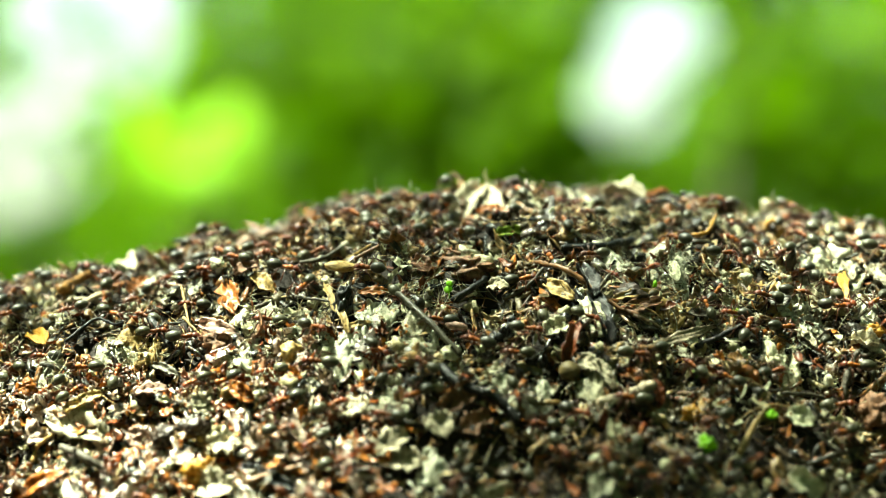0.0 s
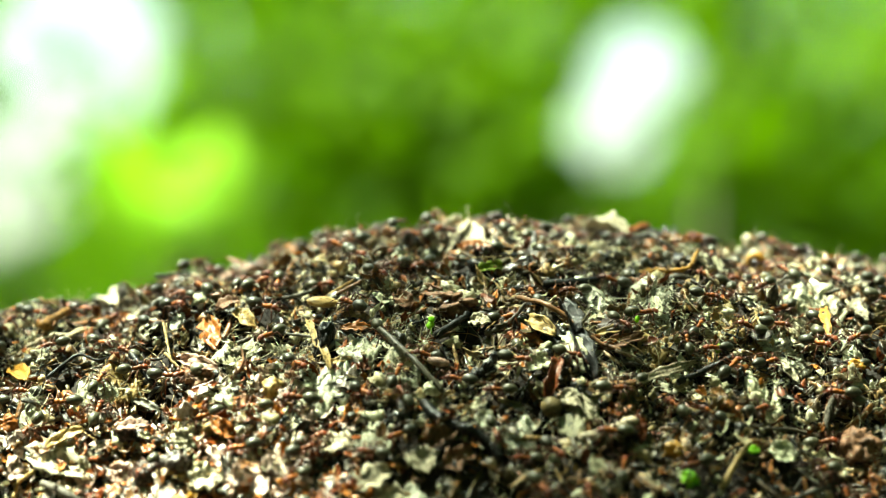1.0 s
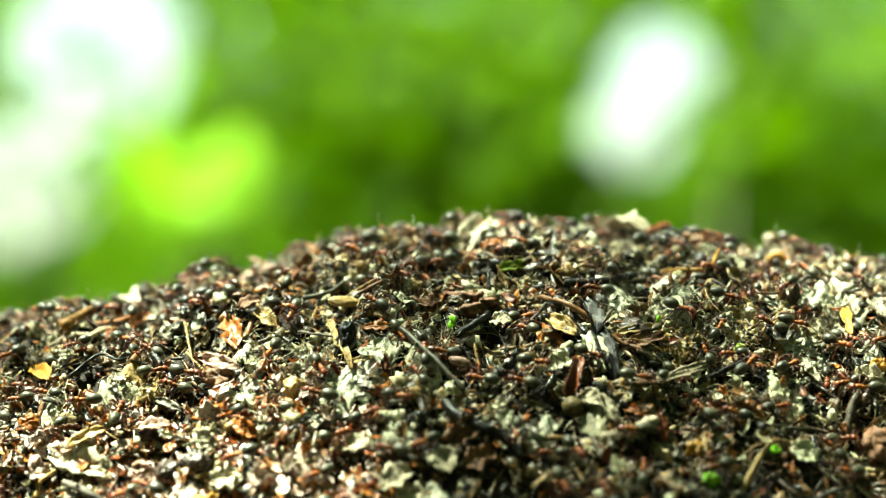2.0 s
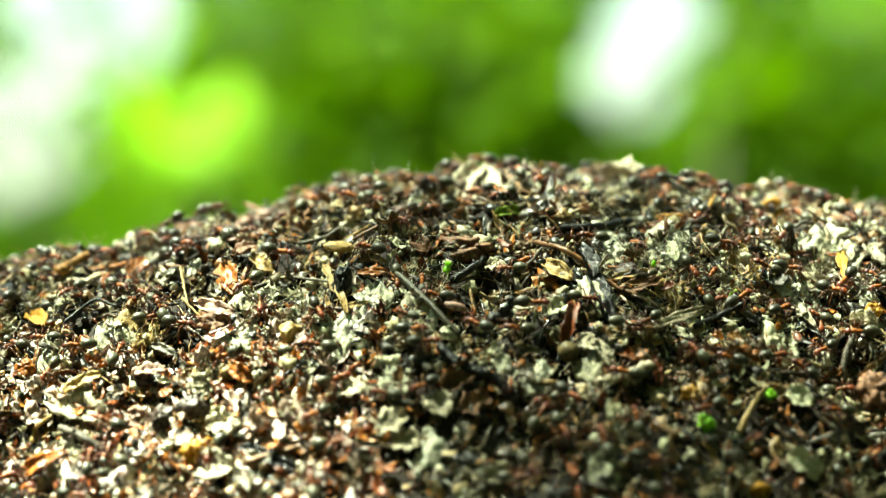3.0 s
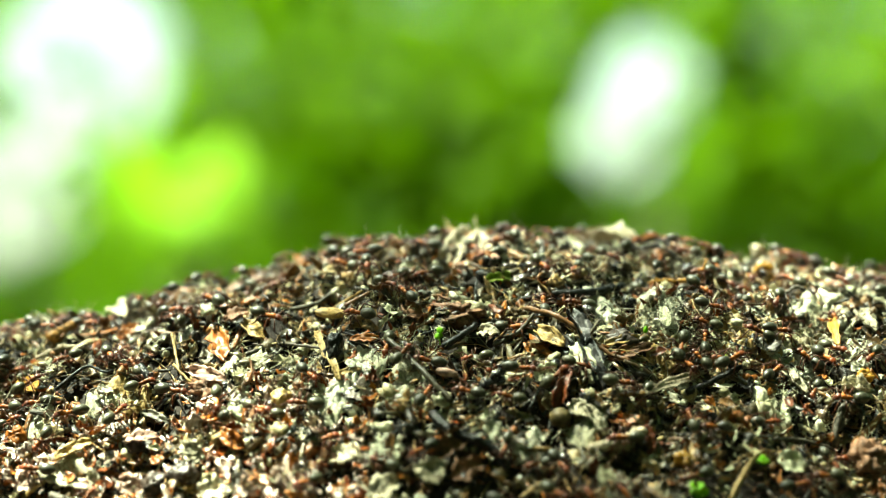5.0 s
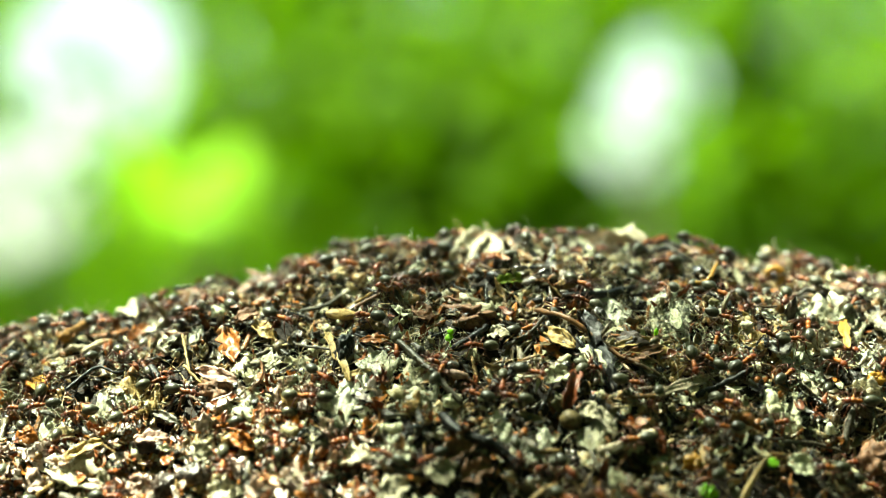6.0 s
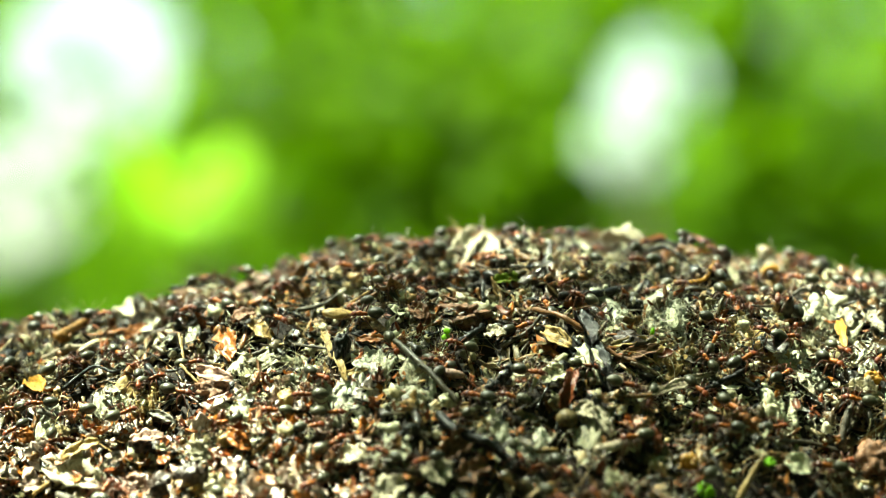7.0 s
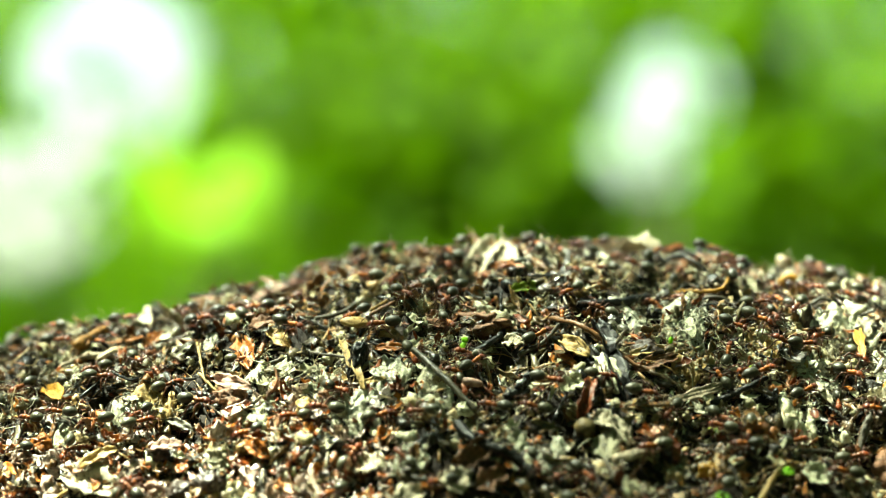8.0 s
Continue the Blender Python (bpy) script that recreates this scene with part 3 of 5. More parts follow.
def scrap(name, label, material, a, b, width, lift, cup, turn):
    """A scrap of leaf, scale or bark between two places: ragged, cupped and ribbed, with thickness."""
    pa, pb = spot(a[0] / 1000, a[1] / 1000, lift / 1000), spot(b[0] / 1000, b[1] / 1000, lift / 1000)
    axis = pb - pa
    length, width = axis.length, width / 1000
    f = axis.normalized()
    n = normal_at((a[0] + b[0]) / 2000, (a[1] + b[1]) / 2000) + Vector((find.gauss(0, 0.25), -0.25, find.gauss(0, 0.2)))
    n = (n - f * n.dot(f)).normalized()
    side = n.cross(f)
    bm, rows, cols = bmesh.new(), 14, 8
    grid = {}
    thick = min(0.00022, width * 0.12)
    o = find.random() * 40
    for i in range(rows + 1):
        t = i / rows
        half = width / 2 * (max(0.02, math.sin(math.pi * (0.12 + 0.80 * t))) ** 0.6)
        rag = 1 + 0.45 * noise.noise((t * 5, o, 1)) + 0.3 * noise.noise((t * 14, o, 5))
        for k in range(cols + 1):
            c = 2 * k / cols - 1
            q = pa + axis * (t + 0.09 * noise.noise((c * 3, o, 2)) + 0.05 * noise.noise((c * 9, o, t))) + side * (half * rag * c * (1 + 0.25 * noise.noise((t * 9, c, o))))
            bend = cup * width * (c * c * 0.7 - 0.35) + cup * length * 0.18 * math.sin(math.pi * t)
            bend += width * 0.22 * noise.noise((t * 4, c * 3, o)) + width * 0.09 * noise.noise((t * 11, c * 8, o)) + width * 0.03 * math.cos(c * 9)
            for lay_, up in ((0, 0.0), (1, thick)):
                grid[i, k, lay_] = bm.verts.new(q + n * (bend + up))
    for i in range(rows):
        for k in range(cols):
            bm.faces.new((grid[i, k, 1], grid[i + 1, k, 1], grid[i + 1, k + 1, 1], grid[i, k + 1, 1]))
            bm.faces.new((grid[i, k + 1, 0], grid[i + 1, k + 1, 0], grid[i + 1, k, 0], grid[i, k, 0]))
    for i in range(rows):
        for k in (0, cols):
            bm.faces.new((grid[i, k, 0], grid[i + 1, k, 0], grid[i + 1, k, 1], grid[i, k, 1]))
    for k in range(cols):
        for i in (0, rows):
            bm.faces.new((grid[i, k, 0], grid[i, k + 1, 0], grid[i, k + 1, 1], grid[i, k, 1]))
    bmesh.ops.recalc_face_normals(bm, faces=bm.faces)
    return thing_of(bm, name, label, material)


def lump(name, label, material, at, size, lift, rough):
    """A rounded or ragged solid piece that lies on the skin."""
    bm = lump_shape(find, rough, 4 if rough > 0.2 else 3)
    w, d, h = (k / 1000 for k in size)
    m = Matrix.Translation(spot(at[0] / 1000, at[1] / 1000, lift / 1000)) @ Euler((find.gauss(0, 0.15), find.gauss(0, 0.15), find.gauss(0, 0.3))).to_matrix().to_4x4()
    bmesh.ops.transform(bm, matrix=m @ Matrix.Diagonal((w, d, h, 1)), verts=bm.verts)
    return thing_of(bm, name, label, material)


def tuft(name, label, material, at, w, h, n):
    """A matted crust with a torn outline and holes, and a nap of fibres, flakes and crumbs grown into it."""
    bm = bmesh.new()
    w, h = w / 1000, h / 1000
    o = Vector((find.random(), find.random(), find.random())) * 60
    cols, rows = max(8, round(w / 0.0003)), max(8, round(h / 0.0003))
    grid = {}
    for i in range(rows + 1):
        for k in range(cols + 1):
            u, v = 2 * k / cols - 1, 2 * i / rows - 1
            x, y = at[0] / 1000 + u * w * 0.62, at[1] / 1000 + v * h * 0.62
            q = Vector((x, y, 0))
            torn = u * u + v * v + 0.75 * noise.noise(q * 330 + o) + 0.5 * noise.noise(q * 900 + o)
            if torn > 0.85:
                continue
            up = 0.0014 + 0.0013 * noise.noise(q * 420 + o) + 0.0006 * noise.noise(q * 1100 + o) + 0.00035 * noise.noise(q * 2600 + o)
            up = min(up, 0.0007 + 0.004 * max(0.0, 0.85 - torn))
            grid[i, k] = [bm.verts.new(spot(x, y, up + e)) for e in (0.0, -0.0004)]
    cells = [c for c in grid if (c[0] + 1, c[1]) in grid and (c[0], c[1] + 1) in grid and (c[0] + 1, c[1] + 1) in grid]
    # one piece that hangs together: the largest
    left, best = set(cells), []
    while left:
        flock = [left.pop()]
        for i, k in flock:
            for c in ((i + 1, k), (i - 1, k), (i, k + 1), (i, k - 1)):
                if c in left:
                    left.remove(c)
                    flock.append(c)
        best = max(best, flock, key=len)
    for i, k in best:
        four = [grid[i, k], grid[i, k + 1], grid[i + 1, k + 1], grid[i + 1, k]]
        bm.faces.new([g[0] for g in four])
        bm.faces.new([g[1] for g in four][::-1])
    rim = [e for e in bm.edges if len(e.link_faces) == 1]
    under = {g[0]: g[1] for g in grid.values()}
    for e in rim:
        a, b = e.verts
        if a in under and b in under and e.link_faces:
            bm.faces.new((a, b, under[b], under[a]))
    bmesh.ops.delete(bm, geom=[v for v in bm.verts if not v.link_faces], context="VERTS")
    bmesh.ops.recalc_face_normals(bm, faces=bm.faces)
    for i in range(2 * n):
        x = at[0] / 1000 + find.gauss(0, 0.27) * w
        y = at[1] / 1000 + find.gauss(0, 0.27) * h
        kind, s, flat = find.random(), find.uniform(0.0009, 0.0028), 1.0
        m = lay(x, y, find.uniform(0.0010, 0.0022), find.uniform(0, 6.28), find.gauss(0, 0.3), find.gauss(0, 0.3))
        if not lies_free(x, y, 0.0005):
            continue
        if kind < 0.3:
            b2 = hair_shape(find, find.uniform(0.007, 0.011))
            s, flat = find.uniform(0.003, 0.0065), 0.6
        elif kind < 0.55:
            b2 = wisp_shape(find, 1)
            s, flat = find.uniform(0.0016, 0.0036), 0.35
        elif kind < 0.85:
            b2 = flake_shape(find, 1, find.uniform(0.25, 0.6), 0.05, find.uniform(0.2, 0.8), 9, 0.5)
        else:
            b2 = lump_shape(find, 0.9, 2)
            s *= 0.35
        bmesh.ops.transform(b2, matrix=m @ Matrix.Diagonal((s, s, s * flat, 1)), verts=b2.verts)
        me = bpy.data.meshes.new("x")
        b2.to_mesh(me)
        b2.free()
        bm.from_mesh(me)
        bpy.data.meshes.remove(me)
    return thing_of(bm, name, label, material)


def seedling(label, at, lift):
    """A short stem with two small rounded leaves, one above the other."""
    bm = bmesh.new()
    p = spot(at[0] / 1000, at[1] / 1000, lift / 1000)
    tube(bm, [p + Vector((0.0002, 0, -0.0022)), p + Vector((0, 0, -0.0008)), p], [0.00016, 0.00018, 0.0002], 6)
    for up, lean, r in ((-0.0005, -20, 0.00072), (0.00055, 25, 0.0006)):
        turn = Euler((radians(70), radians(lean), 0)).to_matrix().to_4x4()
        for v in ball(bm, p + Vector((0.0001 * lean / 20, -0.0001, up)), (r * 1.1, r, r * 0.32), 12, 8, turn):
            v.co += Vector((0, 0, 0.00012 * noise.noise(v.co * 2500)))
    return thing_of(bm, "seedling", label, "green")


def ring(name, label, material, at, r, thick, lift):
    """A curled yellow husk, like a ring, standing on its edge."""
    bm = bmesh.new()
    c = spot(at[0] / 1000, at[1] / 1000, lift / 1000)
    pts = [c + Vector((math.cos(a) * r, 0.0006 * math.sin(2 * a), math.sin(a) * r)) / 1000 for a in [0.4 + i * 0.33 for i in range(19)]]
    tube(bm, pts, [thick / 1000 * find.uniform(0.85, 1.15) for _ in pts], 8, 0.15, find)
    return thing_of(bm, name, label, material)


stick("bark_strip", "long ochre strip of bark", "ochre", 1.05, 0.75, [(-71.9, 477.6, 3.0), (-67.6, 487.1, 3.0)])
scrap("leaf_scrap", "pale greenish leaf scrap standing up", "cream", (-65.0, 514.0), (-60.5, 487.5), 3.54, 1.8, 0.35, 0)
scrap("bud_scale", "orange bud scale", "orange", (-61.6, 484.5), (-58.2, 487.3), 2.36, 1.8, 0.35, 0)
stick("twig", "pale grey weathered stick", "pale_wood", 0.67, 0.7, [(-76.1, 479.0, 1.4), (-69.9, 477.2, 1.4), (-63.1, 477.2, 1.4)])
scrap("leaf_scrap", "pale yellowish leaf scrap", "straw_yellow", (-75.5, 475.9), (-69.5, 473.2), 2.36, 1.8, 0.35, 0)
scrap("leaf_scrap", "yellow leaf scrap standing on its edge", "yellow", (-78.3, 476.2), (-73.2, 464.8), 3.30, 2, 0.35, 0)
stick("twig", "thin black bent twig", "char", 0.31, 0.7, [(-69.8, 464.8, 2.2), (-65.1, 466.9, 2.2), (-60.0, 465.7, 2.2), (-55.1, 472.0, 2.2), (-49.7, 469.9, 2.2)])
stick("straw", "thin pale straw", "straw_yellow", 0.26, 0.7, [(-49.2, 472.8, 2.4), (-49.0, 469.2, 2.4), (-48.2, 465.7, 2.4)])
stick("straw", "thin pale straw", "straw_yellow", 0.31, 0.7, [(-48.8, 466.0, 2.2), (-44.0, 462.6, 2.2)])
stick("straw", "pale needle", "pale_wood", 0.31, 0.7, [(-58.2, 476.5, 2.2), (-54.4, 466.3, 2.2)])
lump("seed_husk", "dark brown seed husk with a pinkish crown", "brown_bark", (-40.4, 460.4), (6.2, 5.4, 4.4), 1.8, 0.5)
scrap("leaf_scrap", "pinkish dry flake", "pink_bark", (-43.3, 463.9), (-37.1, 458.5), 2.59, 4.2, 0.35, 0)
scrap("bud_scale", "orange bud scale", "orange", (-40.7, 470.8), (-38.6, 463.5), 3.77, 2.2, 0.35, 0)
scrap("bud_scale", "pale brown bud scale", "brown_bark", (-39.1, 472.5), (-34.7, 472.8), 3.07, 2.5, 0.35, 0)
scrap("bud_scale", "pale brown bud scale", "straw_yellow", (-35.4, 471.9), (-31.3, 468.3), 2.83, 2.2, 0.35, 0)
stick("twig", "pale twig", "bark", 0.41, 0.7, [(-36.2, 465.9, 1.4), (-32.8, 466.5, 1.4), (-29.4, 466.9, 1.4)])
scrap("leaf_scrap", "broad white leaf scrap in the sun", "cream", (-70.4, 453.0), (-59.7, 448.0), 6.13, 2.2, 0.35, 0)
scrap("bark_strip", "tan bark strip in the sun", "straw_yellow", (-67.6, 451.9), (-61.0, 453.2), 2.59, 2.6, 0.35, 0)
lump("wood_chip", "dark wood chip", "dark_lump", (-54.2, 454.7), (5.74, 4.92, 4.10), 1.8, 0.3)
scrap("leaf_scrap", "pale flake lying on a dark chip", "pink_bark", (-56.6, 453.3), (-49.1, 453.5), 3.07, 4, 0.35, 0)
lump("wood_chip", "dark wood chip", "dark_lump", (-43.9, 446.9), (5.33, 5.13, 4.92), 1.6, 0.3)
lump("wood_chip", "dark wood chip", "dark_lump", (-49.0, 446.2), (4.92, 4.51, 4.10), 1.4, 0.3)
scrap("leaf_scrap", "pinkish flake on the crest", "pink_bark", (-42.4, 495.9), (-34.6, 496.1), 3.54, 2, 0.35, 0)
lump("wood_chip", "dark stump of wood on the crest", "dark_lump", (-62.3, 515.0), (3.08, 3.79, 4.51), 1.5, 0.3)
scrap("bud_scale", "orange bud scale", "orange", (-38.4, 449.7), (-33.5, 447.2), 3.07, 2, 0.35, 0)
lump("seed_husk", "tan husk", "straw_yellow", (-27.4, 453.9), (3.49, 3.90, 4.31), 1.6, 0.3)
scrap("bark_strip", "dark brown strip", "olive_bark", (-53.6, 460.2), (-47.6, 456.5), 1.65, 1.8, 0.35, 0)
scrap("leaf_scrap", "pale flake", "cream", (-45.3, 449.0), (-41.2, 447.9), 4.01, 1.8, 0.35, 0)
scrap("leaf_scrap", "pale flake", "cream", (-41.6, 444.3), (-35.5, 443.8), 4.72, 1.8, 0.35, 0)
scrap("leaf_scrap", "pinkish pale flake", "pink_bark", (-56.6, 448.1), (-52.0, 447.6), 4.01, 1.8, 0.35, 0)
lump("seed_husk", "orange husk", "orange", (-75.7, 457.6), (3.49, 3.49, 3.49), 1.2, 0.3)
lump("seed_husk", "orange husk", "orange", (-54.8, 445.5), (3.69, 2.87, 2.05), 1.2, 0.3)
scrap("leaf_scrap", "olive flake", "olive_bark", (-43.9, 445.1), (-43.5, 447.9), 2.59, 1.8, 0.35, 0)
tuft("lichen_tuft", "tangle of pale gold fibres", "straw_yellow", (-56.7, 461.8), 9.23, 4.92, 22)
tuft("lichen_tuft", "tangle of pale fibres", "cream", (-34.7, 461.6), 7.18, 4.92, 14)
lump("wood_chip", "dark leafy lump on the crest", "olive_bark", (-89.0, 505.0), (3.69, 4.10, 4.51), 1.5, 0.3)
scrap("leaf_scrap", "cream leaf scrap standing on the crest", "cream", (1.4, 488.6), (6.9, 500.1), 4.72, 2.2, 0.5, 0)
scrap("leaf_scrap", "cream leaf scrap on the crest", "cream", (7.3, 499.3), (10.8, 488.6), 4.01, 2, 0.35, 0)
scrap("bud_scale", "orange bud scale", "orange", (6.9, 487.3), (10.8, 486.5), 1.89, 1.8, 0.35, 0)
scrap("moss_scrap", "yellow-green moss leaf", "moss", (10.0, 474.3), (13.7, 476.5), 2.59, 2, 0.35, 0)
stick("charred_stick", "glossy black charred stick", "char", 0.77, 0.9, [(21.7, 470.8, 2), (27.8, 473.4, 2.6), (36.3, 480.2, 2.6)])
stick("charred_stick", "black charred stick end", "char", 0.67, 0.7, [(15.6, 473.5, 1.4), (20.5, 470.9, 1.4)])
stick("twig", "long thin brown twig", "brown_twig", 0.51, 0.95, [(17.5, 467.4, 3.0), (21.8, 461.3, 3.4), (24.8, 459.7, 3.6)])
stick("twig", "long thin brown twig", "brown_twig", 0.46, 0.8, [(24.5, 460.2, 3.2), (30.5, 458.8, 2.8), (35.0, 456.4, 2.2)])
stick("twig", "pale grey twig", "bark", 0.46, 0.7, [(11.3, 462.2, 2), (15.4, 462.9, 2.8), (19.0, 463.8, 3)])
stick("charred_stick", "short blue-black charred stick", "char", 0.72, 0.7, [(1.2, 460.4, 2.4), (4.0, 463.2, 2.8), (8.0, 466.0, 3)])
seedling("tiny two-lobed bright green seedling", (0.5, 462.6), 3.4)
stick("twig", "dark olive-grey stick", "olive_bark", 0.62, 0.85, [(-7.8, 461.3, 3.9), (-2.6, 454.0, 3.9), (2.9, 450.3, 3.9)])
scrap("grass_blade", "tan curled blade", "straw_yellow", (-20.6, 467.4), (-19.2, 459.2), 1.42, 3, 0.35, 0)
scrap("grass_blade", "tan curled blade", "straw_yellow", (-19.5, 460.5), (-17.4, 455.8), 1.42, 2.6, 0.35, 0)
scrap("grass_blade", "tan blade end", "straw_yellow", (-18.0, 456.3), (-13.7, 457.8), 1.30, 2.2, 0.35, 0)
lump("seed_husk", "dark husk beside the tan blade", "char", (-18.7, 460.0), (2.87, 5.03, 7.18), 1.2, 0.3)
scrap("bud_scale", "orange-tipped bud scale", "orange", (-15.7, 463.0), (-10.4, 461.6), 1.77, 2.8, 0.35, 0)
scrap("bud_scale", "dark bud scale", "char", (-16.7, 464.3), (-12.7, 463.5), 1.42, 2.6, 0.35, 0)
lump("bark_lump", "rough reddish-brown bark lump", "brown_bark", (4.1, 467.0), (6.77, 5.23, 3.69), 1.6, 0.7)
stick("bark_spike", "pointed bark spike", "brown_bark", 0.41, 0.25, [(1.9, 465.1, 3), (0.4, 466.7, 4.6)])
lump("pupa_case", "ribbed yellowish pupa case", "straw_yellow", (-18.3, 470.2), (5.95, 4.00, 2.05), 2.6, 0.12)
tuft("lichen_tuft", "pale greenish resin fluff", "fluff", (-11.9, 459.8), 7.59, 5.91, 22)
tuft("lichen_tuft", "pale greenish resin fluff", "fluff", (-16.5, 454.7), 8.21, 4.92, 22)
tuft("lichen_tuft", "pale lichen tuft", "fluff", (-4.5, 456.1), 6.15, 7.38, 16)
tuft("lichen_tuft", "pale lichen tuft", "fluff", (-6.2, 451.0), 5.33, 4.43, 14)
stick("charred_stick", "charred black stick with a hollow end", "char", 1.05, 0.8, [(-1.3, 448.7, 2.6), (3.8, 443.9, 2.6), (6.7, 442.2, 2.6)])
stick("charred_stick", "charred grey-black stick", "char", 0.95, 0.85, [(6.0, 442.2, 2.6), (9.2, 442.6, 2.6), (12.5, 442.0, 2.6)])
stick("charred_stick", "dark charred stick", "char", 1.13, 0.7, [(8.0, 452.5, 2), (10.9, 454.1, 2.4), (13.0, 455.5, 2.4)])
scrap("bark_strip", "glossy black folded bark", "char", (23.6, 462.9), (26.6, 458.1), 3.77, 3.2, 0.6, 0)
scrap("bark_strip", "glossy black folded bark", "char", (26.0, 459.4), (29.5, 452.6), 3.54, 2.6, 0.6, 0)
scrap("bark_strip", "grey lichen-covered bark", "lichen", (24.9, 458.2), (27.6, 453.6), 4.01, 2, 0.35, 0)
scrap("bud", "reddish-brown bud standing up", "red_brown", (23.3, 453.3), (21.2, 449.4), 2.3, 3, 0.7, 0)
lump("gall", "round olive-brown gall", "ball", (22.3, 448.6), (3.90, 3.79, 3.69), 2.2, 0.06)
scrap("leaf_scrap", "pale yellowish petal", "cream", (24.6, 449.2), (27.2, 447.1), 3.07, 2.4, 0.35, 0)
scrap("leaf_scrap", "pale flake", "cream", (26.8, 448.0), (29.6, 445.5), 2.59, 2, 0.35, 0)
stick("lichen_twig", "thick twig covered with pale grey lichen", "lichen", 1.15, 0.85, [(-15.7, 451.0, 1.6), (-11.8, 448.8, 1.6), (-7.0, 446.3, 1.6)])
scrap("leaf_scrap", "pale flake", "cream", (-18.0, 446.7), (-12.7, 442.7), 4.72, 2, 0.35, 0)
scrap("leaf_scrap", "large cream flake", "cream", (-3.0, 440.9), (0.6, 438.4), 5.90, 2, 0.35, 0)
scrap("leaf_scrap", "large cream flake", "cream", (-12.6, 438.0), (-6.5, 439.3), 5.19, 2, 0.35, 0)
stick("twig", "small white stick", "cream", 0.36, 0.7, [(12.6, 455.1, 1.4), (14.4, 452.6, 1.4), (16.5, 453.0, 1.4)])
scrap("leaf_scrap", "pale grey flake", "lichen", (17.3, 452.0), (22.1, 453.9), 3.54, 2, 0.35, 0)
scrap("leaf_scrap", "rumpled orange-brown leaf flake", "brown_bark", (-0.4, 441.9), (4.9, 442.7), 4.25, 1.8, 0.5, 0)
scrap("leaf_scrap", "orange-brown leaf flake", "brown_bark", (2.9, 439.5), (7.5, 440.3), 4.01, 1.8, 0.35, 0)
stick("twig", "dark bent twig", "olive_bark", 0.46, 0.7, [(-28.3, 475.8, 2), (-22.8, 476.9, 2), (-19.5, 479.4, 2)])
stick("twig", "brown needle", "brown_twig", 0.36, 0.7, [(-15.9, 469.6, 2.8), (-11.2, 471.8, 2.8)])
stick("straw", "pale straw", "straw_yellow", 0.31, 0.7, [(-19.2, 476.7, 2.8), (-12.8, 471.7, 2.8)])
stick("twig", "thin pale twig", "bark", 0.31, 0.7, [(-28.5, 467.2, 2), (-20.3, 461.4, 2)])
stick("twig", "thin black stalk", "char", 0.26, 0.7, [(-3.0, 461.7, 2.6), (0.3, 463.2, 2.6)])
scrap("leaf_scrap", "brown flake", "brown_bark", (-6.7, 467.8), (-2.7, 465.9), 3.30, 2.2, 0.35, 0)
scrap("leaf_scrap", "gold-brown flake", "straw_yellow", (19.3, 462.0), (23.2, 458.9), 3.30, 1.8, 0.35, 0)
scrap("leaf_scrap", "pale flake", "cream", (7.8, 464.9), (12.1, 462.7), 2.59, 2.2, 0.35, 0)
scrap("leaf_scrap", "dark red-brown flake", "red_brown", (27.4, 456.0), (29.8, 453.7), 2.12, 2, 0.35, 0)
lump("seed", "dark round seed", "dark_lump", (33.4, 460.9), (5.2, 4.2, 3.7), 1.8, 0.32)
scrap("leaf_scrap", "curled brown leaf", "brown_bark", (31.5, 457.9), (39.3, 460.4), 2.59, 2, 0.35, 0)
scrap("leaf_scrap", "pale brown flake", "straw_yellow", (30.6, 459.5), (37.1, 460.7), 1.65, 2.6, 0.35, 0)
scrap("leaf_scrap", "cream leaf cap on the crest", "cream", (32.4, 506.1), (39.7, 495.0), 4.25, 2.4, 0.8, 0)
scrap("leaf_scrap", "white scrap", "cream", (30.4, 484.7), (35.0, 488.0), 3.07, 1.8, 0.35, 0)
stick("curled_husk", "curled yellow husk", "yellow", 0.51, 0.7, [(40.4, 479.7, 1.6), (42.0, 480.4, 3), (44.3, 480.9, 3.4), (46.5, 479.0, 2)])
stick("stalk", "yellow-orange stalk", "yellow", 0.46, 0.7, [(46.5, 478.3, 2.6), (49.0, 478.5, 2.6), (51.3, 482.4, 2.6)])
tuft("lichen_tuft", "white fluffy scrap", "fluff", (55.5, 488.4), 10.26, 7.38, 36)
tuft("lichen_tuft", "white fluffy scrap", "fluff", (38.4, 479.3), 4.51, 4.92, 16)
stick("twig", "grey arched twig", "bark", 0.46, 0.7, [(66.1, 480.0, 1.4), (67.3, 479.3, 3.4), (69.3, 479.0, 3.6), (71.1, 478.5, 1.4)])
scrap("bud_scale", "yellow curled bud scale", "yellow", (73.7, 473.9), (75.4, 465.0), 1.89, 3, 0.35, 0)
scrap("leaf_scrap", "pale leaf scrap", "cream", (75.0, 477.8), (76.8, 474.0), 2.59, 2.6, 0.35, 0)
tuft("lichen_tuft", "white lichen tuft", "fluff", (31.6, 471.3), 8.21, 8.62, 34)
tuft("lichen_tuft", "pale lichen tuft", "fluff", (43.1, 466.9), 4.10, 6.89, 14)
tuft("lichen_tuft", "white lichen tuft", "fluff", (39.7, 466.8), 3.69, 3.45, 12)
lump("seedling", "bright green shoot", "green", (38.5, 463.1), (0.82, 1.23, 1.64), 2.4, 0.1)
lump("moss_scrap", "pale green scrap", "moss", (53.1, 458.9), (2.05, 1.74, 1.44), 2.4, 0.3)
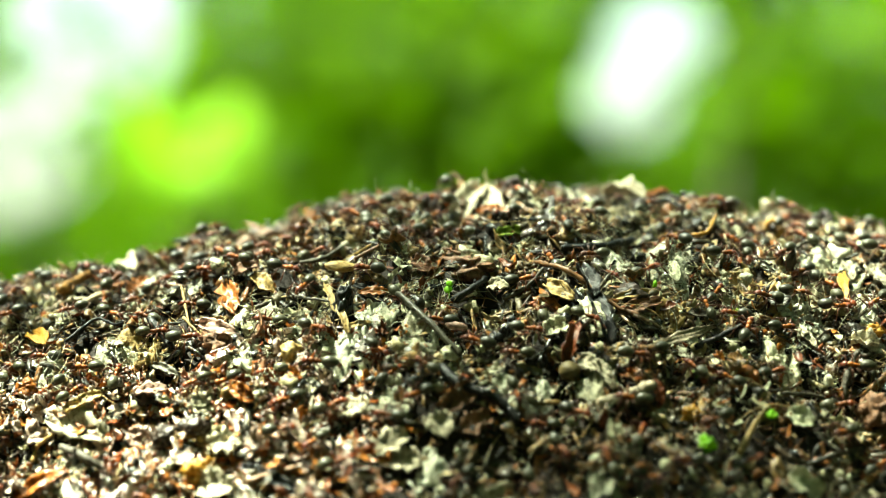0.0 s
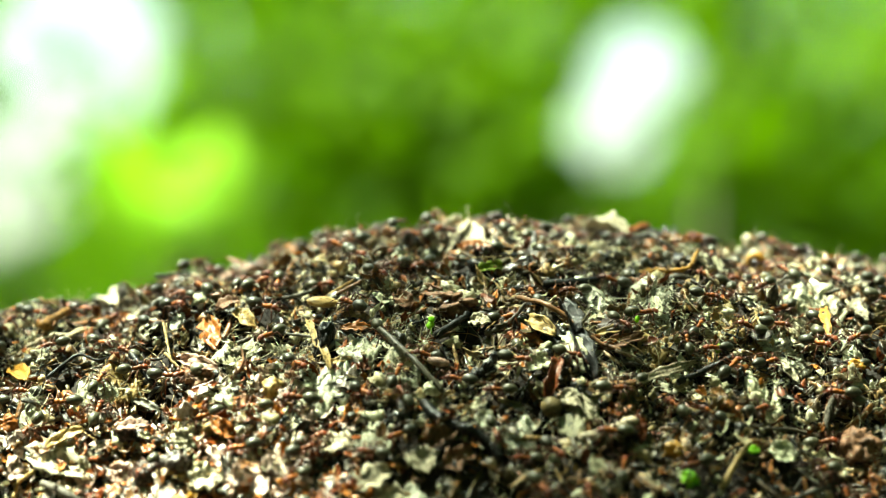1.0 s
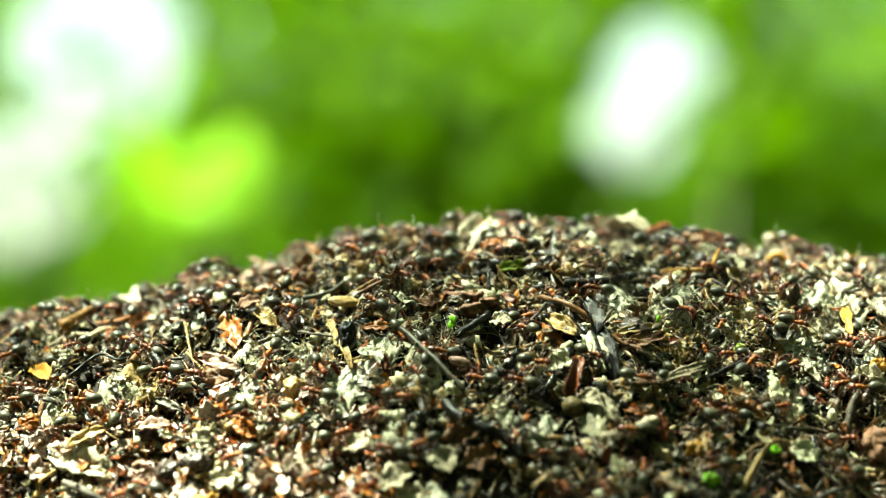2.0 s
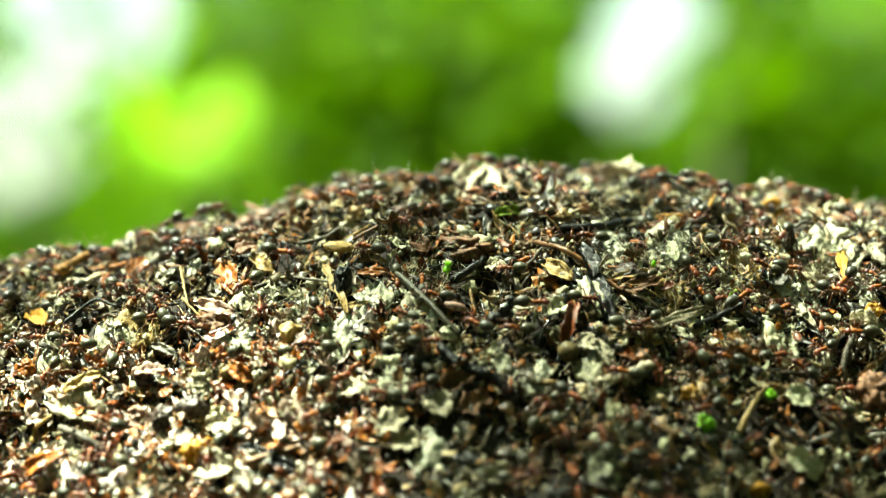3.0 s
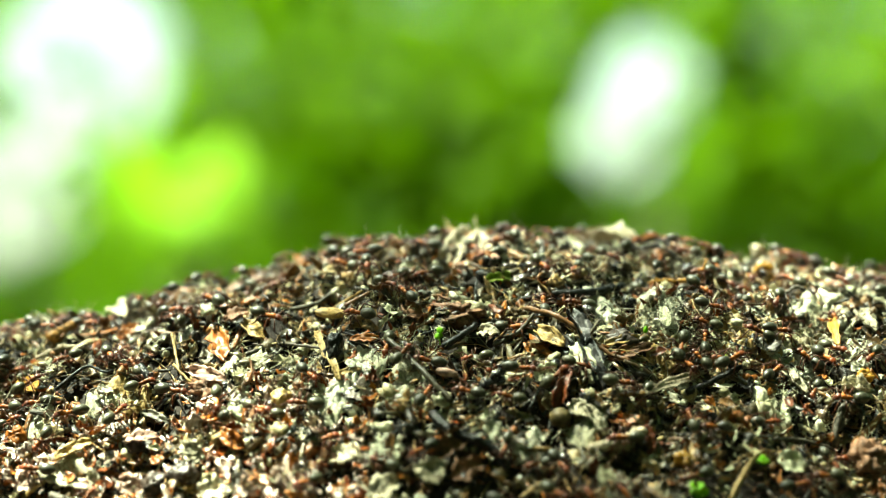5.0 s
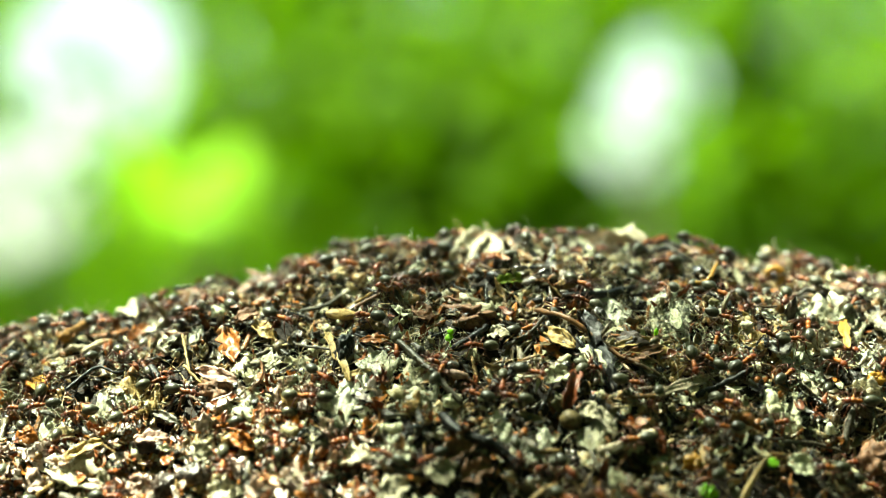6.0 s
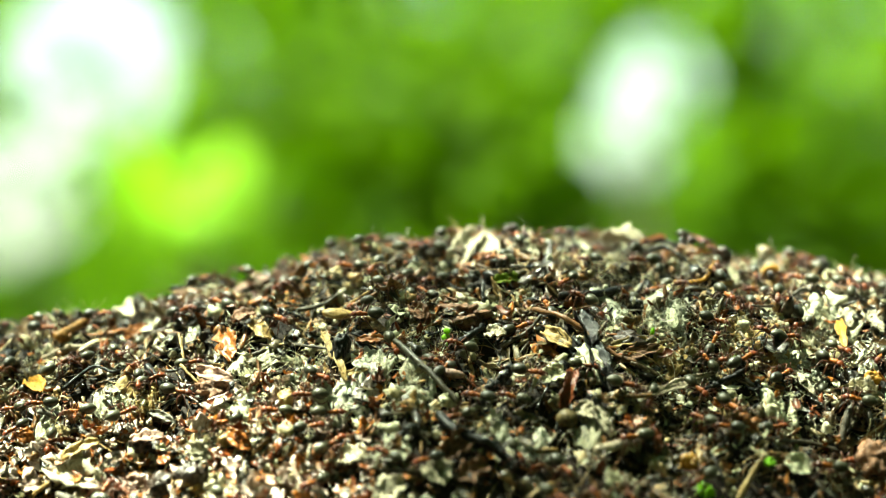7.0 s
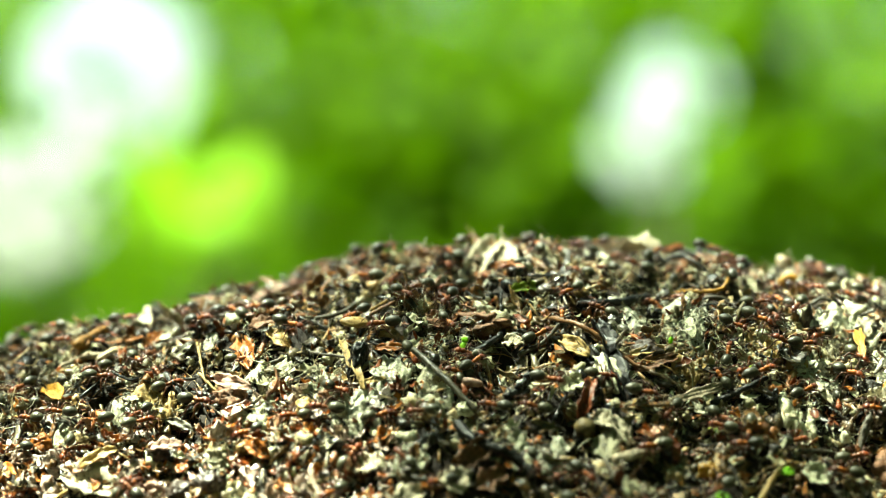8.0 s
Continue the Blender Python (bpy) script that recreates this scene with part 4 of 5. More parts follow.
tuft("lichen_tuft", "white lichen tuft", "fluff", (52.4, 460.9), 3.08, 2.95, 10)
tuft("lichen_tuft", "pale lichen tuft", "fluff", (68.0, 476.2), 9.23, 4.92, 20)
scrap("leaf_scrap", "white leaf scrap", "cream", (79.9, 475.5), (82.0, 471.6), 3.30, 2.2, 0.35, 0)
scrap("splinter", "pale brown splinter", "pale_wood", (34.7, 451.3), (48.1, 457.8), 1.89, 2.4, 0.15, 0)
stick("charred_stick", "black charred stick", "char", 0.67, 0.7, [(44.9, 455.3, 2.2), (50.7, 456.3, 2.6), (55.0, 456.3, 2.6)])
scrap("splinter", "grey shiny bark splinter", "bark", (43.2, 458.9), (49.4, 459.0), 1.42, 2, 0.35, 0)
stick("twig", "pale grey-brown stick with a red end", "pale_wood", 0.87, 1.2, [(27.5, 442.9, 2.4), (32.0, 445.2, 2.6), (36.1, 446.0, 2.6)])
scrap("leaf_scrap", "dark red flake", "red_brown", (36.3, 446.8), (37.2, 444.6), 1.89, 2.6, 0.35, 0)
stick("twig", "brown twig", "brown_twig", 0.51, 0.7, [(41.5, 449.7, 2), (49.3, 446.0, 2)])
stick("twig", "brown twig", "bark", 0.41, 0.7, [(59.0, 446.7, 1.8), (65.4, 451.1, 1.8), (71.6, 452.4, 1.8)])
scrap("leaf_scrap", "pale curled scrap", "cream", (74.5, 458.5), (78.5, 457.0), 3.54, 2.4, 0.7, 0)
lump("seed_husk", "yellow-orange husk", "yellow", (77.6, 459.2), (3.08, 2.67, 2.26), 3, 0.3)
lump("moss_scrap", "moss-green scrap", "green", (57.0, 443.3), (2.26, 1.85, 1.44), 2, 0.3)
lump("moss_scrap", "moss-green scrap", "green", (45.7, 439.3), (2.67, 2.67, 2.67), 1.6, 0.5)
lump("moss_scrap", "moss-green scrap", "moss", (46.3, 450.2), (2.26, 2.05, 1.85), 1.8, 0.5)
tuft("lichen_tuft", "pale lichen tuft", "fluff", (66.4, 463.3), 7.18, 4.92, 18)
scrap("leaf_scrap", "pale flake", "cream", (62.9, 462.6), (66.9, 457.8), 1.89, 2.2, 0.35, 0)
scrap("leaf_scrap", "pale flake", "lichen", (59.7, 444.2), (64.4, 443.4), 3.77, 1.8, 0.35, 0)
lump("seed_husk", "yellow crumb", "yellow", (44.0, 444.5), (3.08, 2.67, 2.26), 1.8, 0.5)
lump("bark_lump", "brown chunk of bark", "brown_bark", (77.6, 449.3), (6.15, 6.36, 6.56), 1.6, 0.4)
stick("stalk", "tan stalk", "straw_yellow", 0.62, 0.7, [(51.0, 439.2, 2), (54.6, 442.1, 2), (56.8, 443.7, 2)])
stick("twig", "grey upright stick", "bark", 0.82, 0.7, [(71.4, 452.6, 1.6), (73.2, 454.3, 2.6), (74.7, 455.6, 2.8)])
stick("twig", "tan twig", "brown_twig", 0.41, 0.7, [(27.2, 461.8, 1.6), (27.0, 455.0, 1.6)])
tuft("lichen_tuft", "fine gold fibres", "straw_yellow", (57.4, 465.4), 12.31, 6.15, 26)
tuft("lichen_tuft", "fine pale fibres", "cream", (69.1, 470.1), 9.23, 7.38, 20)
tuft("lichen_tuft", "fine gold fibres", "straw_yellow", (40.7, 459.1), 6.15, 3.69, 14)
tuft("lichen_tuft", "fine pale fibres", "lichen", (60.3, 453.0), 7.18, 4.92, 14)
tuft("lichen_tuft", "cream lichen tuft", "fluff", (28.3, 433.5), 6.15, 6.15, 16)
tuft("lichen_tuft", "pale lichen tuft", "fluff", (-2.2, 435.4), 5.13, 4.43, 18)
scrap("leaf_scrap", "cream flake", "cream", (-9.4, 437.9), (-3.7, 435.9), 4.72, 1.8, 0.35, 0)
lump("seed_husk", "yellow husk", "yellow", (54.3, 434.2), (3.49, 3.18, 2.87), 1.2, 0.3)
scrap("leaf_scrap", "pale flake", "cream", (7.2, 431.4), (11.3, 434.9), 4.25, 1.8, 0.35, 0)
scrap("bark_strip", "dark strip", "char", (-35.0, 439.6), (-25.3, 435.0), 2.12, 1.8, 0.35, 0)
stick("twig", "brown twig", "brown_twig", 0.62, 0.7, [(-34.0, 435.9, 1.4), (-22.0, 438.1, 1.4)])
scrap("leaf_scrap", "cream flake", "cream", (-43.2, 439.9), (-35.7, 436.5), 5.66, 1.8, 0.35, 0)
lump("cone_scale", "golden knobbly cone scale", "yellow", (-43.3, 442.2), (6.15, 5.33, 4.51), 1.2, 0.5)
scrap("bark_strip", "orange bark strip", "orange", (-75.4, 443.7), (-66.0, 441.1), 3.30, 1.8, 0.35, 0)
scrap("leaf_scrap", "pale flake", "lichen", (59.5, 435.4), (64.4, 436.1), 4.01, 1.8, 0.35, 0)
ring("curled_husk", "yellow curled ring-shaped husk", "yellow", (63.5, 493.6), 1.54, 0.72, 2.4)
lump("seed", "dark kernel inside the curled husk", "dark_lump", (63.5, 492.9), (1.44, 1.44, 1.44), 2.4, 0.3)
lump("bark_lump", "dark upright knob of bark", "dark_lump", (74.9, 503.0), (3.08, 4.51, 5.95), 1.6, 0.4)
scrap("bud_scale", "red-brown scale on the crest", "red_brown", (68.4, 498.9), (73.1, 503.0), 2.83, 2.4, 0.35, 0)
lump("crumb", "pale crumb on the crest", "cream", (64.1, 503.0), (1.64, 2.15, 2.67), 2, 0.3)
lump("crumb", "dark crumb on the crest", "dark_lump", (55.0, 495.0), (3.08, 3.08, 3.08), 2, 0.3)
scrap("bud_scale", "orange scale on the crest", "orange", (39.4, 490.7), (44.5, 495.4), 1.89, 3, 0.35, 0)
lump("seed", "grey-black seed on the crest", "dark_lump", (38.0, 489.8), (3.28, 3.49, 3.69), 2, 0.1)
scrap("bud_scale", "rust scale on the crest", "orange", (49.0, 490.5), (54.1, 495.0), 2.12, 2.6, 0.35, 0)
lump("crumb", "dark crumb on the crest", "dark_lump", (13.8, 499.9), (3.08, 2.87, 2.67), 2, 0.3)
lump("crumb", "dark crumb on the crest", "dark_lump", (-9.7, 515.0), (3.08, 2.87, 2.67), 2, 0.3)
scrap("bud_scale", "rust scale on the crest", "orange", (-9.4, 512.1), (-6.0, 492.0), 1.89, 2.4, 0.35, 0)
lump("crumb", "dark crumb on the crest", "dark_lump", (-25.5, 506.4), (3.08, 2.87, 2.67), 2, 0.3)
stick("stalk", "thin upright stalk", "brown_twig", 0.31, 0.6, [(-39.9, 498.0, 1), (-40.8, 498.0, 4)])
stick("twig", "dark twig on the crest", "char", 0.41, 0.7, [(-53.4, 498.4, 2.4), (-46.6, 496.4, 2.4)])
scrap("leaf_scrap", "brown leaf on the crest", "brown_bark", (-59.5, 515.0), (-50.2, 499.0), 2.59, 2, 0.35, 0)
tuft("lichen_tuft", "white lichen tuft", "fluff", (49.4, 483.4), 6.15, 3.69, 16)
tuft("lichen_tuft", "pale lichen tuft", "fluff", (75.6, 477.3), 6.15, 6.15, 20)
tuft("lichen_tuft", "pale lichen tuft", "fluff", (59.8, 474.3), 6.15, 3.69, 14)
tuft("lichen_tuft", "pale lichen tuft", "fluff", (-32.7, 463.6), 6.15, 4.92, 16)
tuft("lichen_tuft", "pale lichen tuft", "fluff", (4.1, 488.1), 6.15, 3.69, 14)
tuft("lichen_tuft", "pale lichen tuft", "fluff", (-22.9, 455.4), 5.13, 3.69, 18)
tuft("lichen_tuft", "pale lichen tuft", "fluff", (-9.2, 443.0), 6.15, 4.18, 20)
tuft("lichen_tuft", "pale lichen tuft", "fluff", (-52.7, 486.1), 5.13, 3.69, 12)
tuft("lichen_tuft", "pale lichen tuft", "fluff", (16.4, 444.6), 6.15, 4.92, 14)
tuft("lichen_tuft", "pale lichen tuft", "fluff", (30.9, 439.0), 7.18, 4.92, 14)

lump("cocoon", "whitish round silky cocoon", "lichen", (0.7, 450.5), (3.0, 2.8, 2.7), 1.9, 0.4)
lump("seed_husk", "ochre oblong seed husk", "pink_bark", (1.8, 454.4), (3.8, 1.9, 1.7), 2.4, 0.10)
tuft("lichen_tuft", "white lichen tuft", "fluff", (66.1, 462.1), 7.0, 5.0, 20)
stick("charred_stick", "split black stick with a silvery side", "char", 0.75, 0.85, [(-54.9, 466.7, 2.6), (-52.4, 464.3, 2.6), (-49.8, 462.1, 2.6)])
stick("charred_stick", "grey-black stick under a white flake", "bark", 0.75, 0.9, [(-67.2, 447.4, 2.6), (-63.2, 442.8, 2.6), (-59.5, 442.5, 2.6)])
stick("straw", "thin tan curved strip", "straw_yellow", 0.42, 0.8, [(-73.5, 449.9, 2.6), (-72.1, 451.2, 2.6), (-68.5, 450.0, 2.6)])
scrap("leaf_scrap", "pale upright scrap of leaf", "lichen", (42.6, 468.6), (42.9, 464.8), 2.2, 2.8, 0.4, 0)
MATS = [(32, 470, 7, 5), (40, 468, 5, 4), (43, 468, 3, 6), (56, 490, 6, 5), (49, 465, 6, 3), (70, 474, 6, 6), (78, 475, 6, 5), (65, 464, 7, 5), (78, 464, 4, 6), (27, 446, 7, 4),
        (78, 458, 5, 4), (-11, 458, 8, 4), (-16, 454, 7, 4), (-20, 453, 8, 4), (-4, 453, 5, 6), (-24, 457, 8, 5), (-36, 461, 6, 4), (-38, 454, 8, 4), (-26, 462, 6, 3), (-58, 461, 10, 4), (-72, 459, 8, 5)]
for x, y, w, h in MATS:
    tuft("lichen_mat", "torn mat of whitish fibrous lichen", "fluff", (x, y), w, h, 16)
crust_rng = random.Random(77)
CRUSTS = [("lichen_crust", "small matted crust of pale lichen", "fluff", 46, (-78, 88, 428, 505), (3, 8), (3, 6)),
          ("lichen_crust", "small matted crust of whitish lichen", "fluff", 22, (5, 85, 466, 508), (4, 9), (5, 9)),
          ("resin_crust", "torn crust of resin and leaf, whitened for the sun on the flank", "resin", 16, (-80, -18, 426, 458), (3, 9), (3, 6))]
for name, label, material, n, (x0, x1, y0, y1), wide, deep in CRUSTS:
    for _ in range(n):
        x, y, w, d = crust_rng.uniform(x0, x1), crust_rng.uniform(y0, y1), crust_rng.uniform(*wide), crust_rng.uniform(*deep)
        if lies_free(x / 1000, y / 1000, 0.0003 * w):
            tuft(name, label, material, (x, y), w, d, 0)


# ---- ants ----
def build_ant():
    """A red wood ant, facing +x, 7 mm long."""
    mm = 0.001
    ant = tagged(new("ant"), "red wood ant with rusty thorax and grey-black gaster", "ant", "ants on the mound")
    bm = bmesh.new()
    for v in ball(bm, (0, 0, 0), (1.0, 1.0, 1.0), 14, 10, Matrix.Rotation(radians(90), 4, "Y")):
        x, y, z = v.co
        taper = 1 - 0.28 * max(0, -x) ** 2
        v.co = Vector((x * 1.75 - 2.35, y * 1.22 * taper, z * 1.15 * taper + 1.55 + 0.12 * x)) * mm
    gaster = part("gaster", bm, M["gaster"], ant, "grey-black oval gaster")
    bm = bmesh.new()
    ball(bm, Vector((-0.42, 0, 1.5)) * mm, Vector((0.22, 0.28, 0.42)) * mm, 8, 6)
    tube(bm, [Vector(p) * mm for p in ((-0.9, 0, 1.35), (-0.4, 0, 1.25), (0.1, 0, 1.3))], [0.18 * mm] * 3, 6)
    part("petiole", bm, M["thorax"], ant)
    bm = bmesh.new()
    ball(bm, Vector((0.45, 0, 1.48)) * mm, Vector((0.92, 0.47, 0.52)) * mm, 10, 8)
    ball(bm, Vector((1.3, 0, 1.72)) * mm, Vector((0.86, 0.56, 0.57)) * mm, 12, 8)
    part("thorax", bm, M["thorax"], ant, "rusty red thorax")
    bm = bmesh.new()
    for v in ball(bm, (0, 0, 0), (1, 1, 1), 12, 8):
        x, y, z = v.co
        v.co = Vector((x * 0.78 + 2.5, y * 0.72 * (1 - 0.22 * x), z * 0.5 * (1 - 0.15 * x) + 1.72 - 0.22 * x)) * mm
    head = part("head", bm, M["ant_head"], ant)
    for s in (1, -1):
        bm = bmesh.new()
        tube(bm, [Vector((3.1, s * 0.32, 1.5)) * mm, Vector((3.5, s * 0.28, 1.38)) * mm, Vector((3.72, s * 0.05, 1.3)) * mm], [0.14 * mm, 0.12 * mm, 0.04 * mm], 5)
        part("mandible", bm, M["ant_head"], head)
    for s in (1, -1):
        bm = bmesh.new()
        ball(bm, Vector((2.35, s * 0.62, 1.9)) * mm, Vector((0.16, 0.1, 0.14)) * mm, 6, 5)
        part("eye", bm, M["char"], head)
    for s in (1, -1):
        bm = bmesh.new()
        hip = Vector((2.95, s * 0.28, 1.8)) * mm
        tube(bm, [Vector(p) * mm for p in ((0, 0, 0), (0.5, s * 0.75, 0.45), (0.75, s * 1.05, 0.55), (1.5, s * 1.1, 0.1), (2.1, s * 1.0, -0.35))],
             [0.07 * mm, 0.07 * mm, 0.075 * mm, 0.08 * mm, 0.06 * mm], 5)
        a = part("antenna", bm, M["ant_leg"], ant)
        a.location = hip
    legs = {"front": ((1.6, 0.35, 1.35), (0.9, 1.35, 0.75), (1.5, 2.3, -0.9), (2.1, 2.9, -1.35)),
            "middle": ((0.95, 0.4, 1.25), (-0.1, 1.6, 0.9), (-0.3, 2.8, -0.85), (-0.2, 3.6, -1.3)),
            "hind": ((0.35, 0.38, 1.2), (-1.0, 1.5, 1.1), (-2.1, 2.4, -0.8), (-3.0, 3.0, -1.25))}
    for hip, knee, ankle, toe in legs.values():
        for s in (1, -1):
            bm = bmesh.new()
            pts = [Vector((p[0], p[1] * s, p[2])) * mm for p in ((0, 0, 0), knee, ankle, toe)]
            mid1, mid2 = pts[0].lerp(pts[1], 0.5), pts[1].lerp(pts[2], 0.5)
            tube(bm, [pts[0], mid1, pts[1], mid2, pts[2], pts[3]], [r * mm for r in (0.14, 0.19, 0.14, 0.14, 0.10, 0.06)], 5)
            leg = part("leg", bm, M["ant_leg"], ant)
            leg.location = Vector((hip[0], hip[1] * s, hip[2])) * mm
    return ant


def ant_track(rng, x, y, heading, speed, lift):
    """Where an ant is and how it turns, from the clip's start to its end."""
    rows, calm = [], speed < 0.001
    turn = rng.gauss(0, 0.5)
    for i in range(21):
        n = normal_at(x, y, 0.006)
        f = Vector((math.cos(heading), math.sin(heading), 0))
        f = (f - n * f.dot(n)).normalized()
        side = n.cross(f)
        m = Matrix((f, side, n)).transposed().to_4x4()
        m.translation = spot(x, y, lift)
        rows.append((i * 0.4, m))
        if calm:
            heading += rng.gauss(0, 0.10)
            x, y = x + rng.gauss(0, 0.00022), y + rng.gauss(0, 0.00022)
        else:
            turn = 0.6 * turn + rng.gauss(0, 0.45)
            heading += max(-0.7, min(0.7, turn * 0.4))
            step = speed * 0.4 * rng.choice((0.2, 0.7, 1, 1, 1.3))
            x, y = x + math.cos(heading) * step, y + math.sin(heading) * step * 0.75
            if not (-0.11 < x < 0.12) or not (0.405 < y < 0.53):
                heading += 1.2
    return rows


ANTS = []
# where ants keep to their place: millimetres of the plan, and the way they face
ANT_SPOTS_A = [(-54.7, 468.6, 142), (-0.7, 478.0, -134), (-3.9, 473.5, 109), (-7.2, 477.0, -143), (20.1, 468.0, 108), (26.7, 470.6, -161), (51.1, 468.8, 3), (49.9, 464.3, 68), (58.7, 464.5, -177), (52.6, 457.8, 179), (54.5, 455.2, 75), (60.4, 457.6, 22)]
ANT_SPOTS_B = [(73.0, 464.0, -23), (76.2, 482.5, -35), (35.8, 452.5, -149), (33.0, 449.5, 8), (57.2, 449.9, 37), (70.0, 451.7, -1), (74.5, 453.6, 172), (47.1, 441.1, -137), (45.5, 448.5, 114), (-78.3, 465.4, 134), (-53.8, 464.4, 2), (-47.1, 462.0, -12)]
ANT_SPOTS_C = [(-72.3, 463.2, 165), (72.2, 501.3, -153), (38.7, 489.3, 57), (53.8, 494.3, -161), (-19.4, 494.4, 107), (-16.3, 483.4, 138), (-13.5, 449.2, -150), (24.8, 453.7, -30), (14.9, 451.7, -17), (12.9, 449.3, -179), (62.9, 473.9, -121), (74.5, 464.5, -61)]
ANT_SPOTS_D = [(-82.4, 475.6, -152), (49.0, 494.4, -17), (-31.0, 452.2, -170), (-20.8, 446.6, 29), (14.8, 464.7, 3), (32.1, 444.2, 170), (66.0, 473.3, -129), (79.5, 465.2, -131), (-9.8, 441.5, 151), (5.8, 451.3, 157), (23.4, 442.4, -43), (-69.2, 470.0, -168)]
ANT_SPOTS_E = [(-30.8, 472.2, -20), (-46.0, 475.0, -39)]


def place_ants():
    rng = random.Random(23)
    first, used = build_ant(), []
    for x, y, turn in ANT_SPOTS_A + ANT_SPOTS_B + ANT_SPOTS_C + ANT_SPOTS_D + ANT_SPOTS_E:
        x, y = x / 1000, y / 1000
        used.append((x, y))
        rows = ant_track(rng, x, y, radians(turn), 0, 0.0021)
        ant = copy_thing(first, rows[0][1]) if ANTS else first
        ant.scale = [rng.uniform(0.78, 0.95)] * 3
        ANTS.append((ant, rows, 0, rng.random()))
    tries = 0
    while len(ANTS) < 345 and tries < 30000:
        tries += 1
        x, y = rng.uniform(-0.092, 0.098), rng.uniform(0.420, 0.516)
        if any((x - a) ** 2 + (y - b) ** 2 < 0.0047 ** 2 for a, b in used) or not lies_free(x, y, 0.0016):
            continue
        used.append((x, y))
        speed = rng.choice((0, 0, 0, 0.003, 0.006, 0.010))
        rows = ant_track(rng, x, y, rng.uniform(-math.pi, math.pi), speed, rng.uniform(0.0016, 0.0025))
        ant = copy_thing(first, rows[0][1]) if ANTS else first
        ant.scale = [rng.uniform(0.74, 0.95)] * 3
        ANTS.append((ant, rows, speed, rng.random()))


place_ants()


# ---- litter ----
def patchy(places, low, seed):
    """Keeps the pieces that fall in patches."""
    return [(m, k) for m, k in places if noise.noise(m.translation * 75 + Vector((seed, 0, 0))) > low]


strew("bud_scales", flakes, flat_places(rng, 6000, VIEW, (0.0001, 0.0023), (0.0014, 0.0060), 0.65), M["scale", "island"],
      "brown dry bud scales and leaf scraps strewn over the mound", "litter")
strew("bark_splinters", splinters, flat_places(rng, 7000, VIEW, (0.0001, 0.0023), (0.0016, 0.0068), 0.5), M["scale", "island"],
      "brown splinters of bark and wood on the mound", "litter")
strew("brown_crumbs", chunks, flat_places(rng, 2600, VIEW, (0.0002, 0.0018), (0.0008, 0.0026), 0.8), M["scale", "island"],
      "brown crumbs of bark and bud on the mound", "litter")
strew("lichen_scraps", chunks, patchy(flat_places(rng, 5200, VIEW, (0.0002, 0.0020), (0.0005, 0.0017), 0.8), 0.05, 3), M["pale", "island"],
      "pale greenish lichen and resin crumbs on the mound", "litter")
strew("pale_scraps", flakes, patchy(flat_places(rng, 5200, VIEW, (0.0006, 0.0024), (0.0010, 0.0040), 0.7), 0.06, 3), M["pale", "island"],
      "cream-coloured scraps of dry leaf on the mound", "litter")
strew("lichen_fibres", wisps, patchy(flat_places(rng, 2400, VIEW, (0.0008, 0.0022), (0.0020, 0.0046), 0.4), 0.0, 3), M["pale", "island"],
      "tangles of fine pale fibre on the mound", "litter")
strew("lichen_hairs", hairs, patchy(flat_places(rng, 6000, VIEW, (0.0012, 0.0028), (0.0030, 0.0085), 0.4), -0.04, 3), M["pale", "island"],
      "long curling pale fibres on the mound", "litter")
strew("brown_hairs", hairs, flat_places(rng, 3800, VIEW, (0.0012, 0.0028), (0.0030, 0.0090), 0.4), M["straw", "island"],
      "long curling brown fibres and rootlets on the mound", "litter")
strew("rust_scales", flakes, flat_places(rng, 2300, VIEW, (0.0008, 0.0026), (0.0011, 0.0038), 0.7), M["rust", "island"],
      "rust-coloured bud scales and husks scattered over the mound", "litter")
strew("wood_crumbs", rods, flat_places(rng, 2200, VIEW, (0.0003, 0.0022), (0.0020, 0.0085), 0.35), M["dark", "island"],
      "dark splinters and twig ends on the mound", "litter")
strew("soil_crumbs", chunks, flat_places(rng, 1500, VIEW, (0.0003, 0.0016), (0.0008, 0.0026), 0.8), M["dark", "island"],
      "black crumbs of soil and bark on the mound", "litter")
strew("plant_fibres", fibres, flat_places(rng, 2400, VIEW, (0.0010, 0.0026), (0.004, 0.012), 0.3), M["straw", "island"],
      "thin straw-coloured fibres and needles on the mound", "litter")


FLANK = (-0.112, -0.01, 0.41, 0.458)
# Extra pale pieces only here: part of the sun patch's brightness is their colour.
strew("bleached_scraps", broad + flakes[:14], flat_places(rng, 2300, FLANK, (0.0008, 0.0028), (0.0009, 0.0046), 0.7), M["bleached"],
      "pale scraps of leaf and bark, lightened for the sun on the flank", "litter")


strew("flank_husks", flakes, flat_places(rng, 1900, FLANK, (0.0010, 0.0030), (0.0014, 0.0046), 0.7), M["rust", "island"],
      "red-brown husks and bud scales on the sunny flank", "litter")


def single_pieces(name, shapes, material, n, lift, size, tilt, label, category, group, seed):
    """The pieces that lie in the clearest band, each a thing of its own."""
    rng, meshes = random.Random(seed), []
    for v, f in shapes:
        me = bpy.data.meshes.new(name)
        me.from_pydata((v * 0.001).tolist(), [], f)
        me.materials.append(material)
        me.shade_smooth()
        meshes.append(me)
    for m, k in flat_places(rng, n, (-0.08, 0.085, 0.444, 0.488), lift, size, tilt):
        ob = new(name, rng.choice(meshes))
        ob.matrix_world = m @ Matrix.Diagonal((k * 1000, k * 1000, k * 1000, 1))
        tagged(ob, label, category, group)


